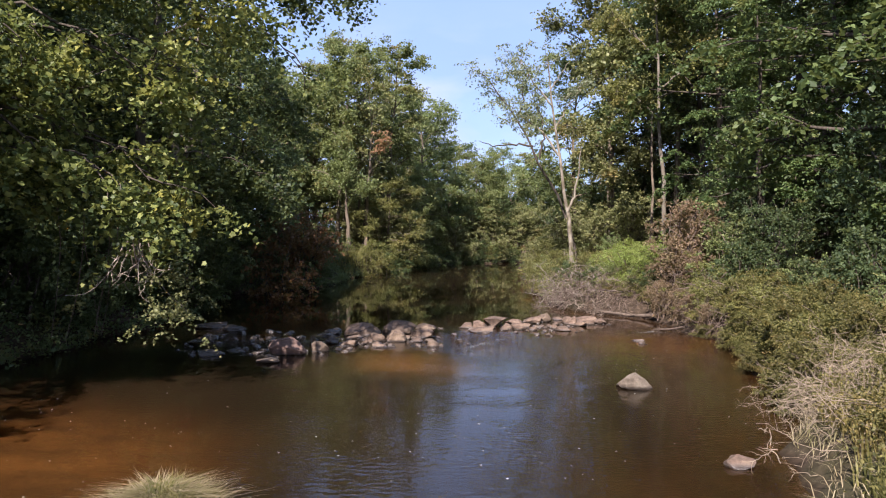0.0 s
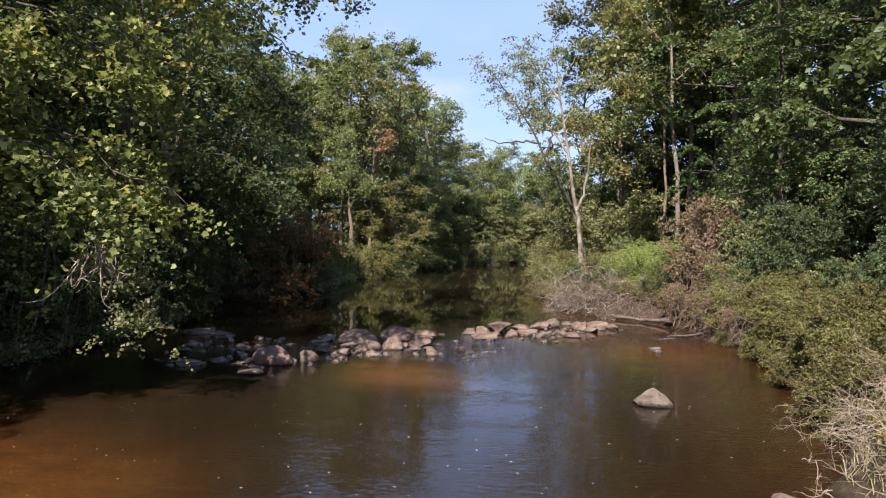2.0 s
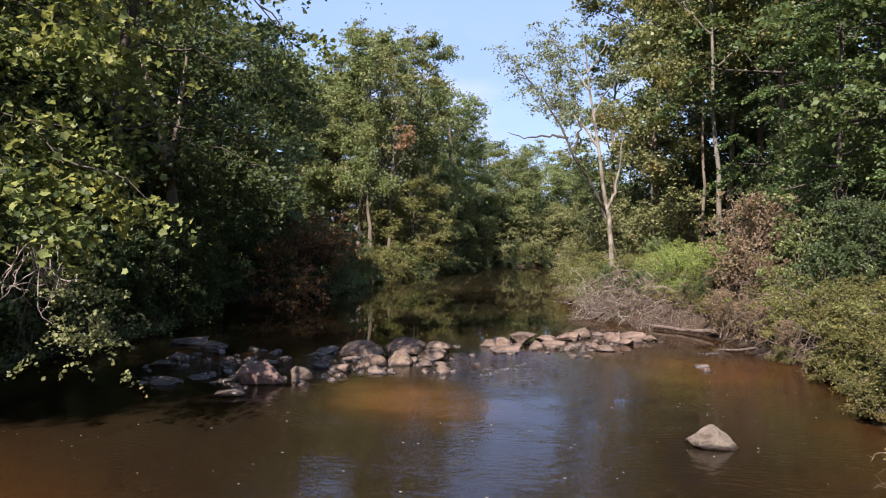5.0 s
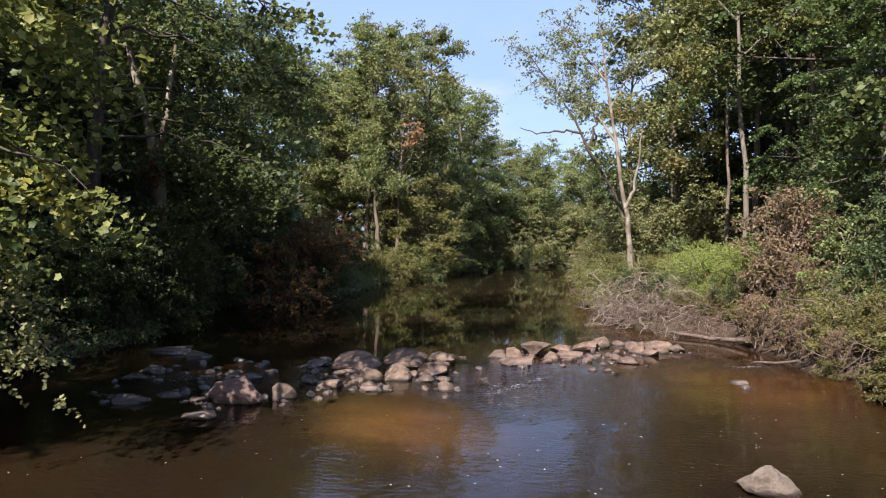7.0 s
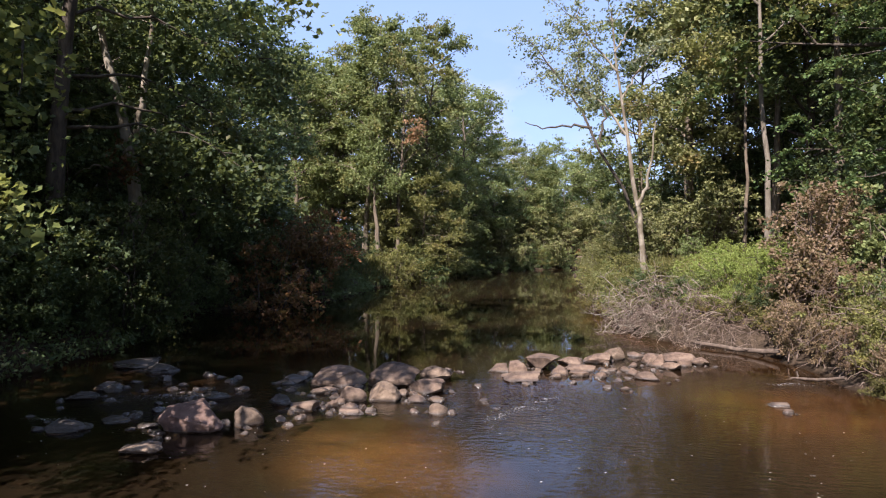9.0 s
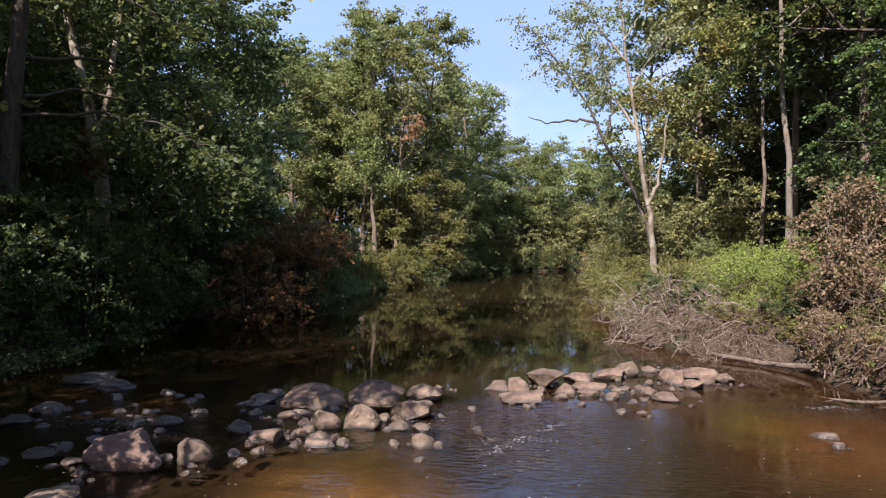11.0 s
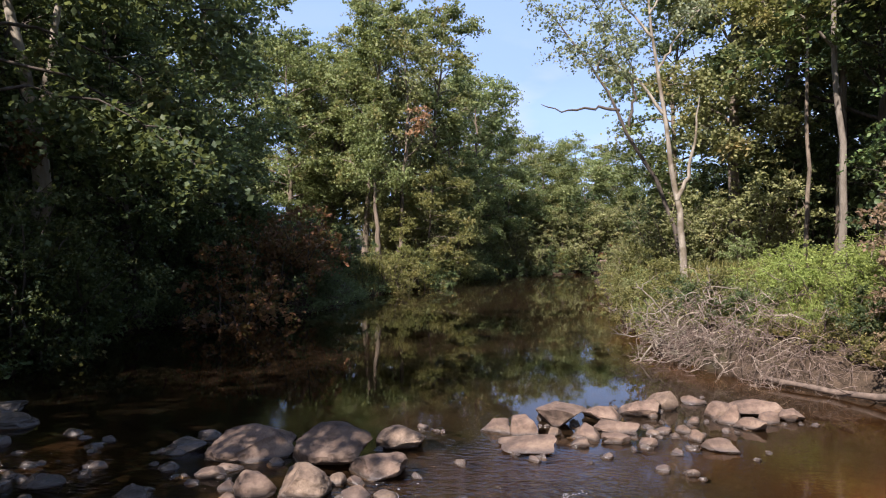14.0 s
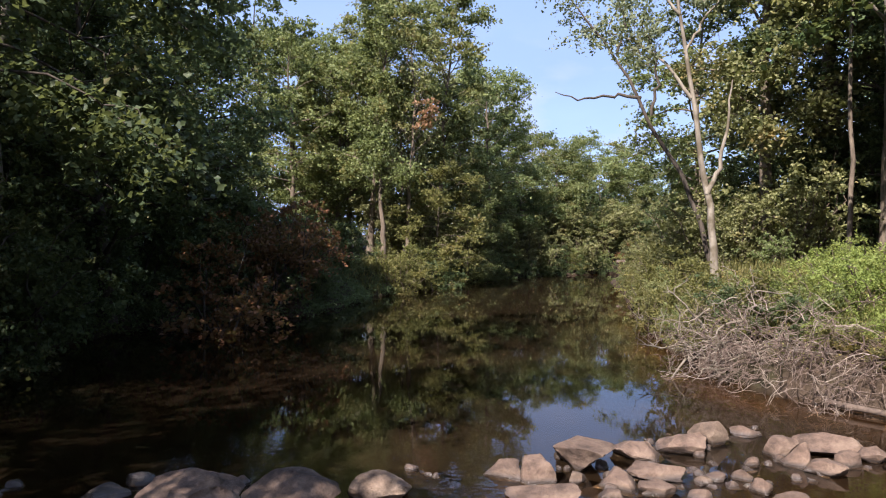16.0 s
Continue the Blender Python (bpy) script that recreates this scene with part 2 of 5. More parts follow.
LEAF_SYCAMORE = leaf_material("sycamore_leaves", (0.045, 0.070, 0.024), (0.125, 0.155, 0.046), (0.34, 0.35, 0.105), (0.36, 0.32, 0.075), 0.20, 0.42)
LEAF_DARK = leaf_material("dark_green_leaves", (0.038, 0.060, 0.029), (0.072, 0.108, 0.050), (0.145, 0.188, 0.082), (0.17, 0.140, 0.045), 0.16, 0.42, 0.22, 0.96)
LEAF_MAPLE = leaf_material("broad_green_leaves", (0.045, 0.075, 0.024), (0.090, 0.140, 0.046), (0.175, 0.235, 0.085), (0.19, 0.18, 0.06), 0.14, 0.34, 0.22)
LEAF_GREEN = leaf_material("green_leaves", (0.095, 0.120, 0.046), (0.160, 0.195, 0.078), (0.27, 0.310, 0.120), (0.27, 0.22, 0.08), 0.16, 0.42, tone_of=1.1)
LEAF_OLIVE = leaf_material("olive_leaves", (0.120, 0.128, 0.052), (0.190, 0.196, 0.082), (0.28, 0.272, 0.120), (0.27, 0.20, 0.08), 0.18, tone_of=1.08)
LEAF_YELLOW = leaf_material("yellow_green_leaves", (0.13, 0.130, 0.042), (0.20, 0.195, 0.064), (0.30, 0.285, 0.100), (0.30, 0.24, 0.08), 0.18, 0.40)
LEAF_FRESH = leaf_material("fresh_herb_leaves", (0.14, 0.18, 0.045), (0.21, 0.26, 0.065), (0.31, 0.36, 0.10), (0.28, 0.27, 0.08), 0.15, 0.40, tone_of=1.05)
LEAF_HERB = leaf_material("bank_herb_leaves", (0.058, 0.060, 0.020), (0.150, 0.138, 0.046), (0.28, 0.250, 0.088), (0.28, 0.20, 0.06), 0.26)
LEAF_RUST = leaf_material("rust_brown_leaves", (0.095, 0.042, 0.022), (0.19, 0.082, 0.040), (0.31, 0.14, 0.065), (0.12, 0.09, 0.03), 0.15)
LEAF_ORANGE = leaf_material("orange_leaves", (0.27, 0.13, 0.07), (0.38, 0.20, 0.11), (0.46, 0.27, 0.16), (0.3, 0.22, 0.1), 0.1)
LEAF_DRY = leaf_material("dry_vine_leaves", (0.15, 0.095, 0.058), (0.24, 0.155, 0.100), (0.34, 0.24, 0.155), (0.15, 0.15, 0.055), 0.25)
LEAF_PALE = leaf_material("pale_grey_green_leaves", (0.12, 0.145, 0.085), (0.19, 0.215, 0.125), (0.28, 0.30, 0.18), (0.24, 0.22, 0.11), 0.1, tone_of=1.02)
BLADE_GREEN = leaf_material("meadow_grass", (0.060, 0.064, 0.020), (0.14, 0.135, 0.044), (0.28, 0.25, 0.085), (0.31, 0.24, 0.085), 0.25)
BLADE_BRIGHT = leaf_material("fresh_grass", (0.15, 0.18, 0.045), (0.22, 0.26, 0.065), (0.31, 0.35, 0.10), (0.27, 0.27, 0.08), 0.1)
BLADE_STRAW = leaf_material("straw_grass", (0.24, 0.19, 0.105), (0.37, 0.30, 0.175), (0.50, 0.42, 0.26), (0.25, 0.24, 0.09), 0.16, 0.25)
BARK_DARK = bark_material("dark_bark", (0.035, 0.028, 0.022), (0.115, 0.092, 0.072))
BARK_BROWN = bark_material("brown_bark", (0.075, 0.058, 0.042), (0.21, 0.165, 0.12))
BARK_PALE = bark_material("pale_bark", (0.085, 0.070, 0.053), (0.22, 0.188, 0.148), 7.0)
BARK_WHITE = bark_material("white_flaking_bark", (0.135, 0.110, 0.083), (0.31, 0.27, 0.21), 5.0, (0.13, 0.105, 0.072))
WOOD_GREY = bark_material("weathered_dead_wood", (0.13, 0.10, 0.078), (0.38, 0.31, 0.25), 14.0)
WOOD_STRAW = bark_material("straw_coloured_dead_stems", (0.15, 0.110, 0.078), (0.36, 0.285, 0.205), 14.0)
WOOD_DRY = bark_material("dry_brown_twigs", (0.075, 0.052, 0.042), (0.23, 0.170, 0.135), 14.0)
ROCK_BUFF = rock_material("buff_sandstone", (0.056, 0.035, 0.024), (0.132, 0.085, 0.060), (0.205, 0.142, 0.100))
ROCK_PALE = rock_material("pale_sandstone", (0.12, 0.090, 0.064), (0.185, 0.142, 0.104), (0.26, 0.21, 0.155))
ROCK_RED = rock_material("red_sandstone", (0.095, 0.054, 0.042), (0.128, 0.075, 0.058), (0.17, 0.108, 0.086))
ROCK_GREY = rock_material("grey_brown_stone", (0.055, 0.036, 0.025), (0.130, 0.088, 0.060), (0.21, 0.152, 0.107))
# wet stone with the left side's tree shade mixed into its dark colour
ROCK_WET_SHADE = rock_material("wet_shaded_stone", (0.022, 0.018, 0.015), (0.055, 0.043, 0.035), (0.12, 0.096, 0.078), 0.06)
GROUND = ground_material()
WATER = water_material()
WOOD_LOG = plain_material("weathered_log", (0.055, 0.038, 0.028), (0.15, 0.108, 0.080), 9.0)
FLECK = plain_material("pale_floating_bits", (0.30, 0.28, 0.24), (0.55, 0.52, 0.46))
FOAM = plain_material("white_foam", (0.20, 0.19, 0.175), (0.36, 0.35, 0.33))

# ---- mesh helpers ----
rng = np.random.default_rng(11)


def mesh_of(name, verts, faces, material, smooth=False):
    """One mesh from an array of vertices and an array of equal-sided faces."""
    verts, faces = np.asarray(verts, np.float32), np.asarray(faces, np.int32)
    me = bpy.data.meshes.new(name)
    n, k = faces.shape
    me.vertices.add(len(verts))
    me.vertices.foreach_set("co", verts.ravel())
    me.loops.add(n * k)
    me.loops.foreach_set("vertex_index", faces.ravel())
    me.polygons.add(n)
    me.polygons.foreach_set("loop_start", np.arange(0, n * k, k, dtype=np.int32))
    if smooth:
        me.polygons.foreach_set("use_smooth", np.ones(n, bool))
    me.materials.append(material)
    me.update(calc_edges=True)
    return me


def part(name, mesh, parent=None, label=""):
    ob = new(name, mesh)
    ob.parent = parent
    return tagged(ob, label)


def unit(v):
    v = np.asarray(v, float)
    return v / np.maximum(np.linalg.norm(v, axis=-1, keepdims=True), 1e-9)


def tube(pts, radii, sides=6):
    """Vertices and quads of a tapering round tube along a polyline."""
    pts, radii = np.asarray(pts, float), np.asarray(radii, float)
    tan = unit(np.gradient(pts, axis=0))
    ref = np.array([0.31, 0.95, 0.05]) if abs(tan[0][2]) > 0.6 else np.array([0.05, 0.1, 0.99])
    a = unit(np.cross(tan, ref))
    b = np.cross(tan, a)
    ang = np.arange(sides) * 2 * np.pi / sides
    ring = pts[:, None, :] + radii[:, None, None] * (np.cos(ang)[None, :, None] * a[:, None, :] + np.sin(ang)[None, :, None] * b[:, None, :])
    n = len(pts)
    i, j = np.meshgrid(np.arange(n - 1), np.arange(sides), indexing="ij")
    q = np.stack([i * sides + j, i * sides + (j + 1) % sides, (i + 1) * sides + (j + 1) % sides, (i + 1) * sides + j], -1).reshape(-1, 4)
    return ring.reshape(-1, 3), q


def tubes_mesh(name, tubes, material, sides=6):
    vs, fs, o = [], [], 0
    for pts, radii in tubes:
        v, f = tube(pts, radii, sides if radii[0] > 0.03 else 4)
        vs.append(v)
        fs.append(f + o)
        o += len(v)
    return mesh_of(name, np.concatenate(vs), np.concatenate(fs), material, True)


def leaf_frames(n, up, r):
    """Random leaf axes: a normal that leans up by `up`, and a direction in the leaf's plane."""
    nor = unit(r.normal(size=(n, 3)) + np.array([0, 0, up]))
    d = unit(np.cross(nor, r.normal(size=(n, 3))))
    return nor, d, np.cross(nor, d)


def leaf_mesh(name, c, size, material, up=0.9, lobed=False, slim=0.36, r=None):
    """Leaves at the points c: folded blades of two triangles, or five-lobed ones."""
    r = r or rng
    n = len(c)
    nor, d, w = leaf_frames(n, up, r)
    s = (size * r.uniform(0.65, 1.3, n))[:, None]
    if not lobed:
        v = np.stack([c - d * s * 0.5, c + w * s * slim + nor * s * 0.10, c + d * s * 0.5, c - w * s * slim + nor * s * 0.10], 1)
        f = np.array([[0, 1, 2], [0, 2, 3]])[None] + (np.arange(n) * 4)[:, None, None]
        return mesh_of(name, v.reshape(-1, 3), f.reshape(-1, 3), material)
    ang = np.radians([-90, -38, -5, 22, 48, 90, 132, 158, 185, 218])
    rad = np.array([0.18, 0.38, 0.33, 0.50, 0.37, 0.58, 0.37, 0.50, 0.33, 0.38])
    x, y = np.cos(ang) * rad, np.sin(ang) * rad
    lift = np.abs(x) * 0.35
    ring = c[:, None] + s[:, None] * (w[:, None] * x[None, :, None] + d[:, None] * y[None, :, None] + nor[:, None] * lift[None, :, None])
    v = np.concatenate([c[:, None], ring], 1)
    k = np.arange(10)
    f = np.stack([np.zeros(10, int), 1 + k, 1 + (k + 1) % 10], -1)[None] + (np.arange(n) * 11)[:, None, None]
    return mesh_of(name, v.reshape(-1, 3), f.reshape(-1, 3), material)


def sprays(centres, radius, twigs, leaves, r, centre_of=None, droop=0.25, flat=0.55):
    """Leaf points on little twigs that radiate from each branch end."""
    centres = np.asarray(centres, float)
    k = len(centres)
    rad = np.broadcast_to(np.asarray(radius, float), (k,))
    d = r.normal(size=(k, twigs, 3)) * np.array([1, 1, flat])
    if centre_of is not None:
        d = unit(d) + 0.55 * unit(centres - centre_of)[:, None, :]
    d = unit(d)
    length = rad[:, None] * r.uniform(0.45, 1.15, (k, twigs))
    s = r.uniform(0.15, 1.0, (k, twigs, leaves))
    p = centres[:, None, None, :] + d[:, :, None, :] * (length[:, :, None] * s)[..., None]
    p[..., 2] -= droop * length[:, :, None] * s ** 2
    p += r.normal(size=p.shape) * 0.055 * rad[:, None, None, None]
    return p.reshape(-1, 3)


def bend(p0, direction, length, n, r, wobble=0.12, lift=0.0):
    """A wandering polyline."""
    pts, d = [np.asarray(p0, float)], unit(direction)
    for i in range(n):
        d = unit(d + r.normal(size=3) * wobble + np.array([0, 0, lift]))
        pts.append(pts[-1] + d * length / n)
    return np.array(pts)


def tree_skeleton(r, height, r0, first, spread, limbs, lean=(0, 0), shape="round", rise=0.55, subs=5, reach=()):
    """Trunk, limbs and the branch ends that carry leaves, with the foot at the origin."""
    n = 14
    z = np.linspace(0, height * 0.96, n)
    wob = np.cumsum(r.normal(size=(n, 2)) * 0.012 * height, axis=0) * (z / height)[:, None]
    trunk = np.column_stack([lean[0] * (z / height) ** 1.3 + wob[:, 0], lean[1] * (z / height) ** 1.3 + wob[:, 1], z])
    rad = r0 * (1 - 0.93 * (z / height) ** 0.85)
    rad[0] *= 1.35
    wood, branches, ends = [(trunk, np.maximum(rad, 0.012))], [], []
    az = r.uniform(0, 6.28)
    for i in range(limbs):
        t = first + (0.95 - first) * (i + r.uniform(0.1, 0.9)) / limbs
        u = (t - first) / (1 - first)
        prof = {"round": math.sqrt(max(0.05, 1 - (1.7 * u - 0.75) ** 2 / 1.15)), "cone": 1.05 - 0.92 * u, "vase": 0.55 + 0.5 * u - 0.55 * u ** 4, "wide": 1.0 - 0.55 * u ** 2}[shape]
        az += 2.4 + r.normal() * 0.35
        L = spread * prof * r.uniform(0.72, 1.18)
        foot = np.array([np.interp(t * height * 0.96, z, trunk[:, k]) for k in range(3)])
        up = rise * r.uniform(0.5, 1.4) * (0.55 + 0.9 * u)
        pts = bend(foot, (math.cos(az), math.sin(az), up), L, 6, r, 0.13, -0.03)
        br = np.interp(t * height * 0.96, z, rad) * 0.5
        limb = [(pts, np.linspace(br, 0.012, 7))]
        branches.append(limb)
        ends.append(pts[-1])
        for k in range(subs):
            s = r.uniform(0.30, 0.97)
            q = np.array([np.interp(s * 6, np.arange(7), pts[:, c]) for c in range(3)])
            d = unit(pts[-1] - pts[0]) + r.normal(size=3) * np.array([0.75, 0.75, 0.45])
            sub = bend(q, d, L * r.uniform(0.22, 0.48), 4, r, 0.18, 0.0)
            limb.append((sub, np.linspace(br * 0.42, 0.008, 5)))
            ends.append(sub[-1])
            ends.append(sub[2])
    for goal in reach:
        goal = np.array(goal, float)
        h = min(height * 0.8, goal[2] + 0.22 * np.hypot(goal[0], goal[1]))
        foot = np.array([np.interp(h, z, trunk[:, k]) for k in range(3)])
        s = np.linspace(0, 1, 9)[:, None]
        pts = foot + (goal - foot) * s + np.array([0, 0, 0.16]) * np.linalg.norm(goal - foot) * np.sin(s * math.pi) ** 1.0
        pts[1:-1] += r.normal(size=(7, 3)) * 0.10
        limb = [(pts, np.linspace(0.055, 0.010, 9))]
        branches.append(limb)
        for k in range(11):
            t = r.uniform(0.30, 1.0)
            q = np.array([np.interp(t * 8, np.arange(9), pts[:, c]) for c in range(3)])
            sub = bend(q, unit(goal - foot) + r.normal(size=3) * np.array([0.8, 0.8, 0.35]) + np.array([0, 0, -0.25]), r.uniform(0.5, 1.7), 4, r, 0.2, -0.06)
            limb.append((sub, np.linspace(0.022, 0.006, 5)))
            ends += [sub[-1], sub[2]]
    return wood, branches, np.array(ends)


def make_tree(label, seed, height, r0, first, spread, limbs, leafmat, bark, leaf=0.16, twigs=9, leaves=9, clump=None, lean=(0, 0), shape="round",
              rise=0.55, subs=5, lobed=False, droop=0.25, keep=1.0, group="", category="tree", name="tree", accent=None, reach=(), joined=False, flat=0.38):
    r = np.random.default_rng(seed)
    wood, branches, ends = tree_skeleton(r, height, r0, first, spread, limbs, lean, shape, rise, subs, reach)
    tree = tagged(new(name), label, category, group)
    part("trunk", tubes_mesh("trunk", wood, bark, 10), tree)
    if joined:
        part("branchwork", tubes_mesh("branchwork", [b for g in branches for b in g], bark, 4), tree)['kind'] = "stuff"
        branches = []
    for group_of in branches:
        part("limb", tubes_mesh("limb", group_of, bark, 5), tree)
    clump = clump or 0.17 * spread + 0.35
    if keep < 1.0:
        ends = ends[r.uniform(size=len(ends)) < keep]
    pts = sprays(ends, clump, twigs, leaves, r, np.array([lean[0] * 0.5, lean[1] * 0.5, height * 0.55]), droop, flat)
    part("crown", leaf_mesh("crown", pts, leaf, leafmat, 1.15, lobed, 0.36, r), tree)
    if accent:
        amat, where, rad, count = accent
        pts = sprays(np.array(where) + r.normal(size=(count, 3)) * rad * 0.45, rad * 0.6, 7, 7, r)
        part("turned_foliage", leaf_mesh("turned_foliage", pts, leaf, amat, 0.8, lobed, 0.36, r), tree, "leaves already turned red and orange")
    return tree


def make_shrub(label, seed, radius, height, leafmat, bark, leaf=0.11, stems=10, twigs=8, leaves=8, clump=0.42, name="shrub", category="shrub", arch=0.12, lower=0.25, ends_per=5, slim=0.36, hidden=False):
    """Many stems that rise from one foot and arch outwards, clothed in leaves."""
    r = np.random.default_rng(seed)
    tubes, ends = [], []
    for i in range(stems):
        az, out = r.uniform(0, 6.28), radius * math.sqrt(r.uniform(0.03, 1.0))
        top = height * (1.0 - 0.45 * (out / radius) ** 2) * r.uniform(0.7, 1.08)
        s = np.linspace(0, 1, 7)
        foot = r.uniform(-0.25, 0.25, 2) * radius
        x = foot[0] + math.cos(az) * out * s ** 1.5
        y = foot[1] + math.sin(az) * out * s ** 1.5
        zz = top * (s + arch * np.sin(s * 3.0) - arch * s)
        pts = np.column_stack([x, y, zz]) + r.normal(size=(7, 3)) * 0.03 * height
        tubes.append((pts, np.linspace(0.018 + 0.006 * height, 0.005, 7)))
        for k in range(ends_per):
            t = lower + (1 - lower) * (k + r.uniform()) / ends_per
            q = np.array([np.interp(t * 6, np.arange(7), pts[:, c]) for c in range(3)])
            ends.append(q + r.normal(size=3) * clump * 0.5)
    bush = tagged(new(name), label, category)
    if hidden:
        part("branchwork", tubes_mesh("branchwork", tubes, bark, 4), bush)["kind"] = "stuff"
        tubes = []
    for one in tubes:
        part("stem", tubes_mesh("stem", [one], bark, 5), bush)
    pts = sprays(np.array(ends), clump, twigs, leaves, r, np.array([0, 0, height * 0.3]))
    pts[:, 2] = np.abs(pts[:, 2] - 0.03) + 0.03
    part("foliage", leaf_mesh("foliage", pts, leaf, leafmat, 0.8, False, slim, r), bush)
    return bush


# ---- ground, banks and creek bed: one sheet ----
SHORE_R_Y = (-60, 0, 5, 8.7, 12.8, 17.1, 19.8, 21.5, 23.9, 25.2, 26.2, 26.9, 28.2, 30.4, 34.0, 39.8, 49, 61.7, 70, 80, 100, 140)
SHORE_R_X = (3.0, 2.4, 2.6, 3.3, 4.8, 5.5, 5.8, 5.2, 4.9, 4.5, 3.5, 2.4, 1.6, 1.2, 0.9, 0.5, 0.3, -0.4, 4, 13, 36, 80)
SHORE_L_Y = (-60, 0, 12, 18, 22, 26, 29.6, 32.4, 36.6, 42.5, 45, 47.5, 52, 58.5, 65.6, 71.7, 80, 100, 140)
SHORE_L_X = (-11, -11, -11.4, -11.8, -11.6, -13.2, -14.7, -13.9, -11.2, -11.6, -12.4, -11.2, -10.8, -11.0, -8.2, -3.7, 6, 29, 73)


def ripple(x, y, s, k):
    """A smooth pseudo-random field, about -1 to 1."""
    v = 0.0
    for i in range(4):
        a = 1.7 * i + k
        v = v + np.sin((x * math.cos(a) + y * math.sin(a)) * s * (1 + 0.37 * i) + 2.1 * a)
    return v / 2.6


def shore_r(y):
    return np.interp(y, SHORE_R_Y, SHORE_R_X) + 0.12 * np.sin(y * 2.3) + 0.07 * np.sin(y * 5.9 + 1)


def shore_l(y):
    return np.interp(y, SHORE_L_Y, SHORE_L_X) + 0.18 * np.sin(y * 1.9 + 2) + 0.07 * np.sin(y * 5.1)


def height_at(x, y):
    x, y = np.asarray(x, float), np.asarray(y, float)
    dr, dl = x - shore_r(y), shore_l(y) - x
    out = np.maximum(dr, dl)
    steep = np.where(dr > dl, np.interp(y, (5, 16, 22, 27, 36, 60), (1.9, 2.2, 2.0, 2.6, 2.4, 2.4)), 2.6)
    top = np.where(dr > dl, np.interp(y, (0, 14, 26, 36, 60), (1.35, 1.45, 1.7, 1.9, 1.6)), 1.8)
    bank = top * (1 - np.exp(-np.maximum(out, 0) / steep * 1.5)) + np.clip(out - 6, 0, 60) * 0.035
    bank = bank + np.clip(out, 0, 1.5) / 1.5 * (0.13 * ripple(x, y, 0.9, 0.3) + 0.05 * ripple(x, y, 3.1, 1.3))
    inside = np.maximum(-out, 0)
    bed = -(0.66 * (1 - np.exp(-inside / 1.5)) + 0.03) - 0.07 * ripple(x, y, 0.8, 2.2) * np.clip(inside, 0, 1)
    bed = bed - 0.35 * np.clip((y - 24) / 6, 0, 1) * np.clip(inside / 3, 0, 1)
    bed = bed + 0.42 * np.exp(-((x + 6.6) / 3.6) ** 2 - ((y - 9.4) / 3.0) ** 2) + 0.32 * np.exp(-((x + 2.4) / 1.9) ** 2 - ((y - 16.3) / 2.0) ** 2) + 0.25 * np.exp(-((x - 3.4) / 1.6) ** 2 - ((y - 19.6) / 2.2) ** 2)
    # left pool lowered so its bed takes the dark deep-water colour
    bed = bed - 0.8 * np.clip((y - 21.5) / 2, 0, 1) * np.clip((-4.5 - x) / 2, 0, 1) * np.clip(inside / 0.6, 0, 1)
    weir = np.exp(-((y - (20.2 + 0.28 * (x + 4))) / 1.5) ** 2) * np.clip((x + 10.5) / 2, 0, 1)
    bed = bed + 0.28 * weir * np.clip(inside, 0, 1)
    bed = bed + 0.68 * np.exp(-(np.hypot(x + 3.65, y - 7.2) / 0.75) ** 2)
    fade = np.clip((np.hypot(x, y - 30) - 150) / 150, 0, 1)
    z = np.where(out > 0, bank, bed)
    return z * (1 - fade) + 3.5 * fade


def build_ground():
    def axis(lo, hi, fine, grow):
        step = fine
        a = list(np.arange(lo, hi, fine))
        while a[-1] < 2500:
            step *= grow
            a.append(a[-1] + step)
        b, step = [], fine
        c = lo
        while c > -2500:
            step *= grow
            c -= step
            b.append(c)
        return np.array(b[::-1] + a)
    xs, ys = axis(-19, 13, 0.25, 1.16), axis(0, 46, 0.30, 1.13)
    X, Y = np.meshgrid(xs, ys)
    Z = height_at(X, Y)
    nx, ny = len(xs), len(ys)
    i, j = np.meshgrid(np.arange(ny - 1), np.arange(nx - 1), indexing="ij")
    a = i * nx + j
    f = np.stack([a, a + 1, a + nx + 1, a + nx], -1).reshape(-1, 4)
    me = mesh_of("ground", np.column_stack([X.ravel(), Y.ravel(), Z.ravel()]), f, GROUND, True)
    return tagged(new("ground", me), "brown soil banks with leaf litter and an ochre silt creek bed", "ground", kind="structure")


build_ground()
wv = [(x, y, 0.0) for y in (-140, 150) for x in (-60, 110)]
water = tagged(new("water", mesh_of("water", wv, [[0, 1, 3, 2]], WATER)), "shallow clear brown creek water with soft ripples", "water", kind="structure")
water.visible_shadow = False


def zg(x, y):
    return float(height_at(x, y))


def place(ob, x, y, rot=0.0, size=1.0, sink=0.05, copy=True):
    m = pose(x, y, zg(x, y) - sink, 0, 0, rot) @ Matrix.Scale(size, 4)
    if copy:
        return copy_thing(ob, m)
    ob.matrix_basis = m
    return ob

# ---- stones of the weir and in the creek ----


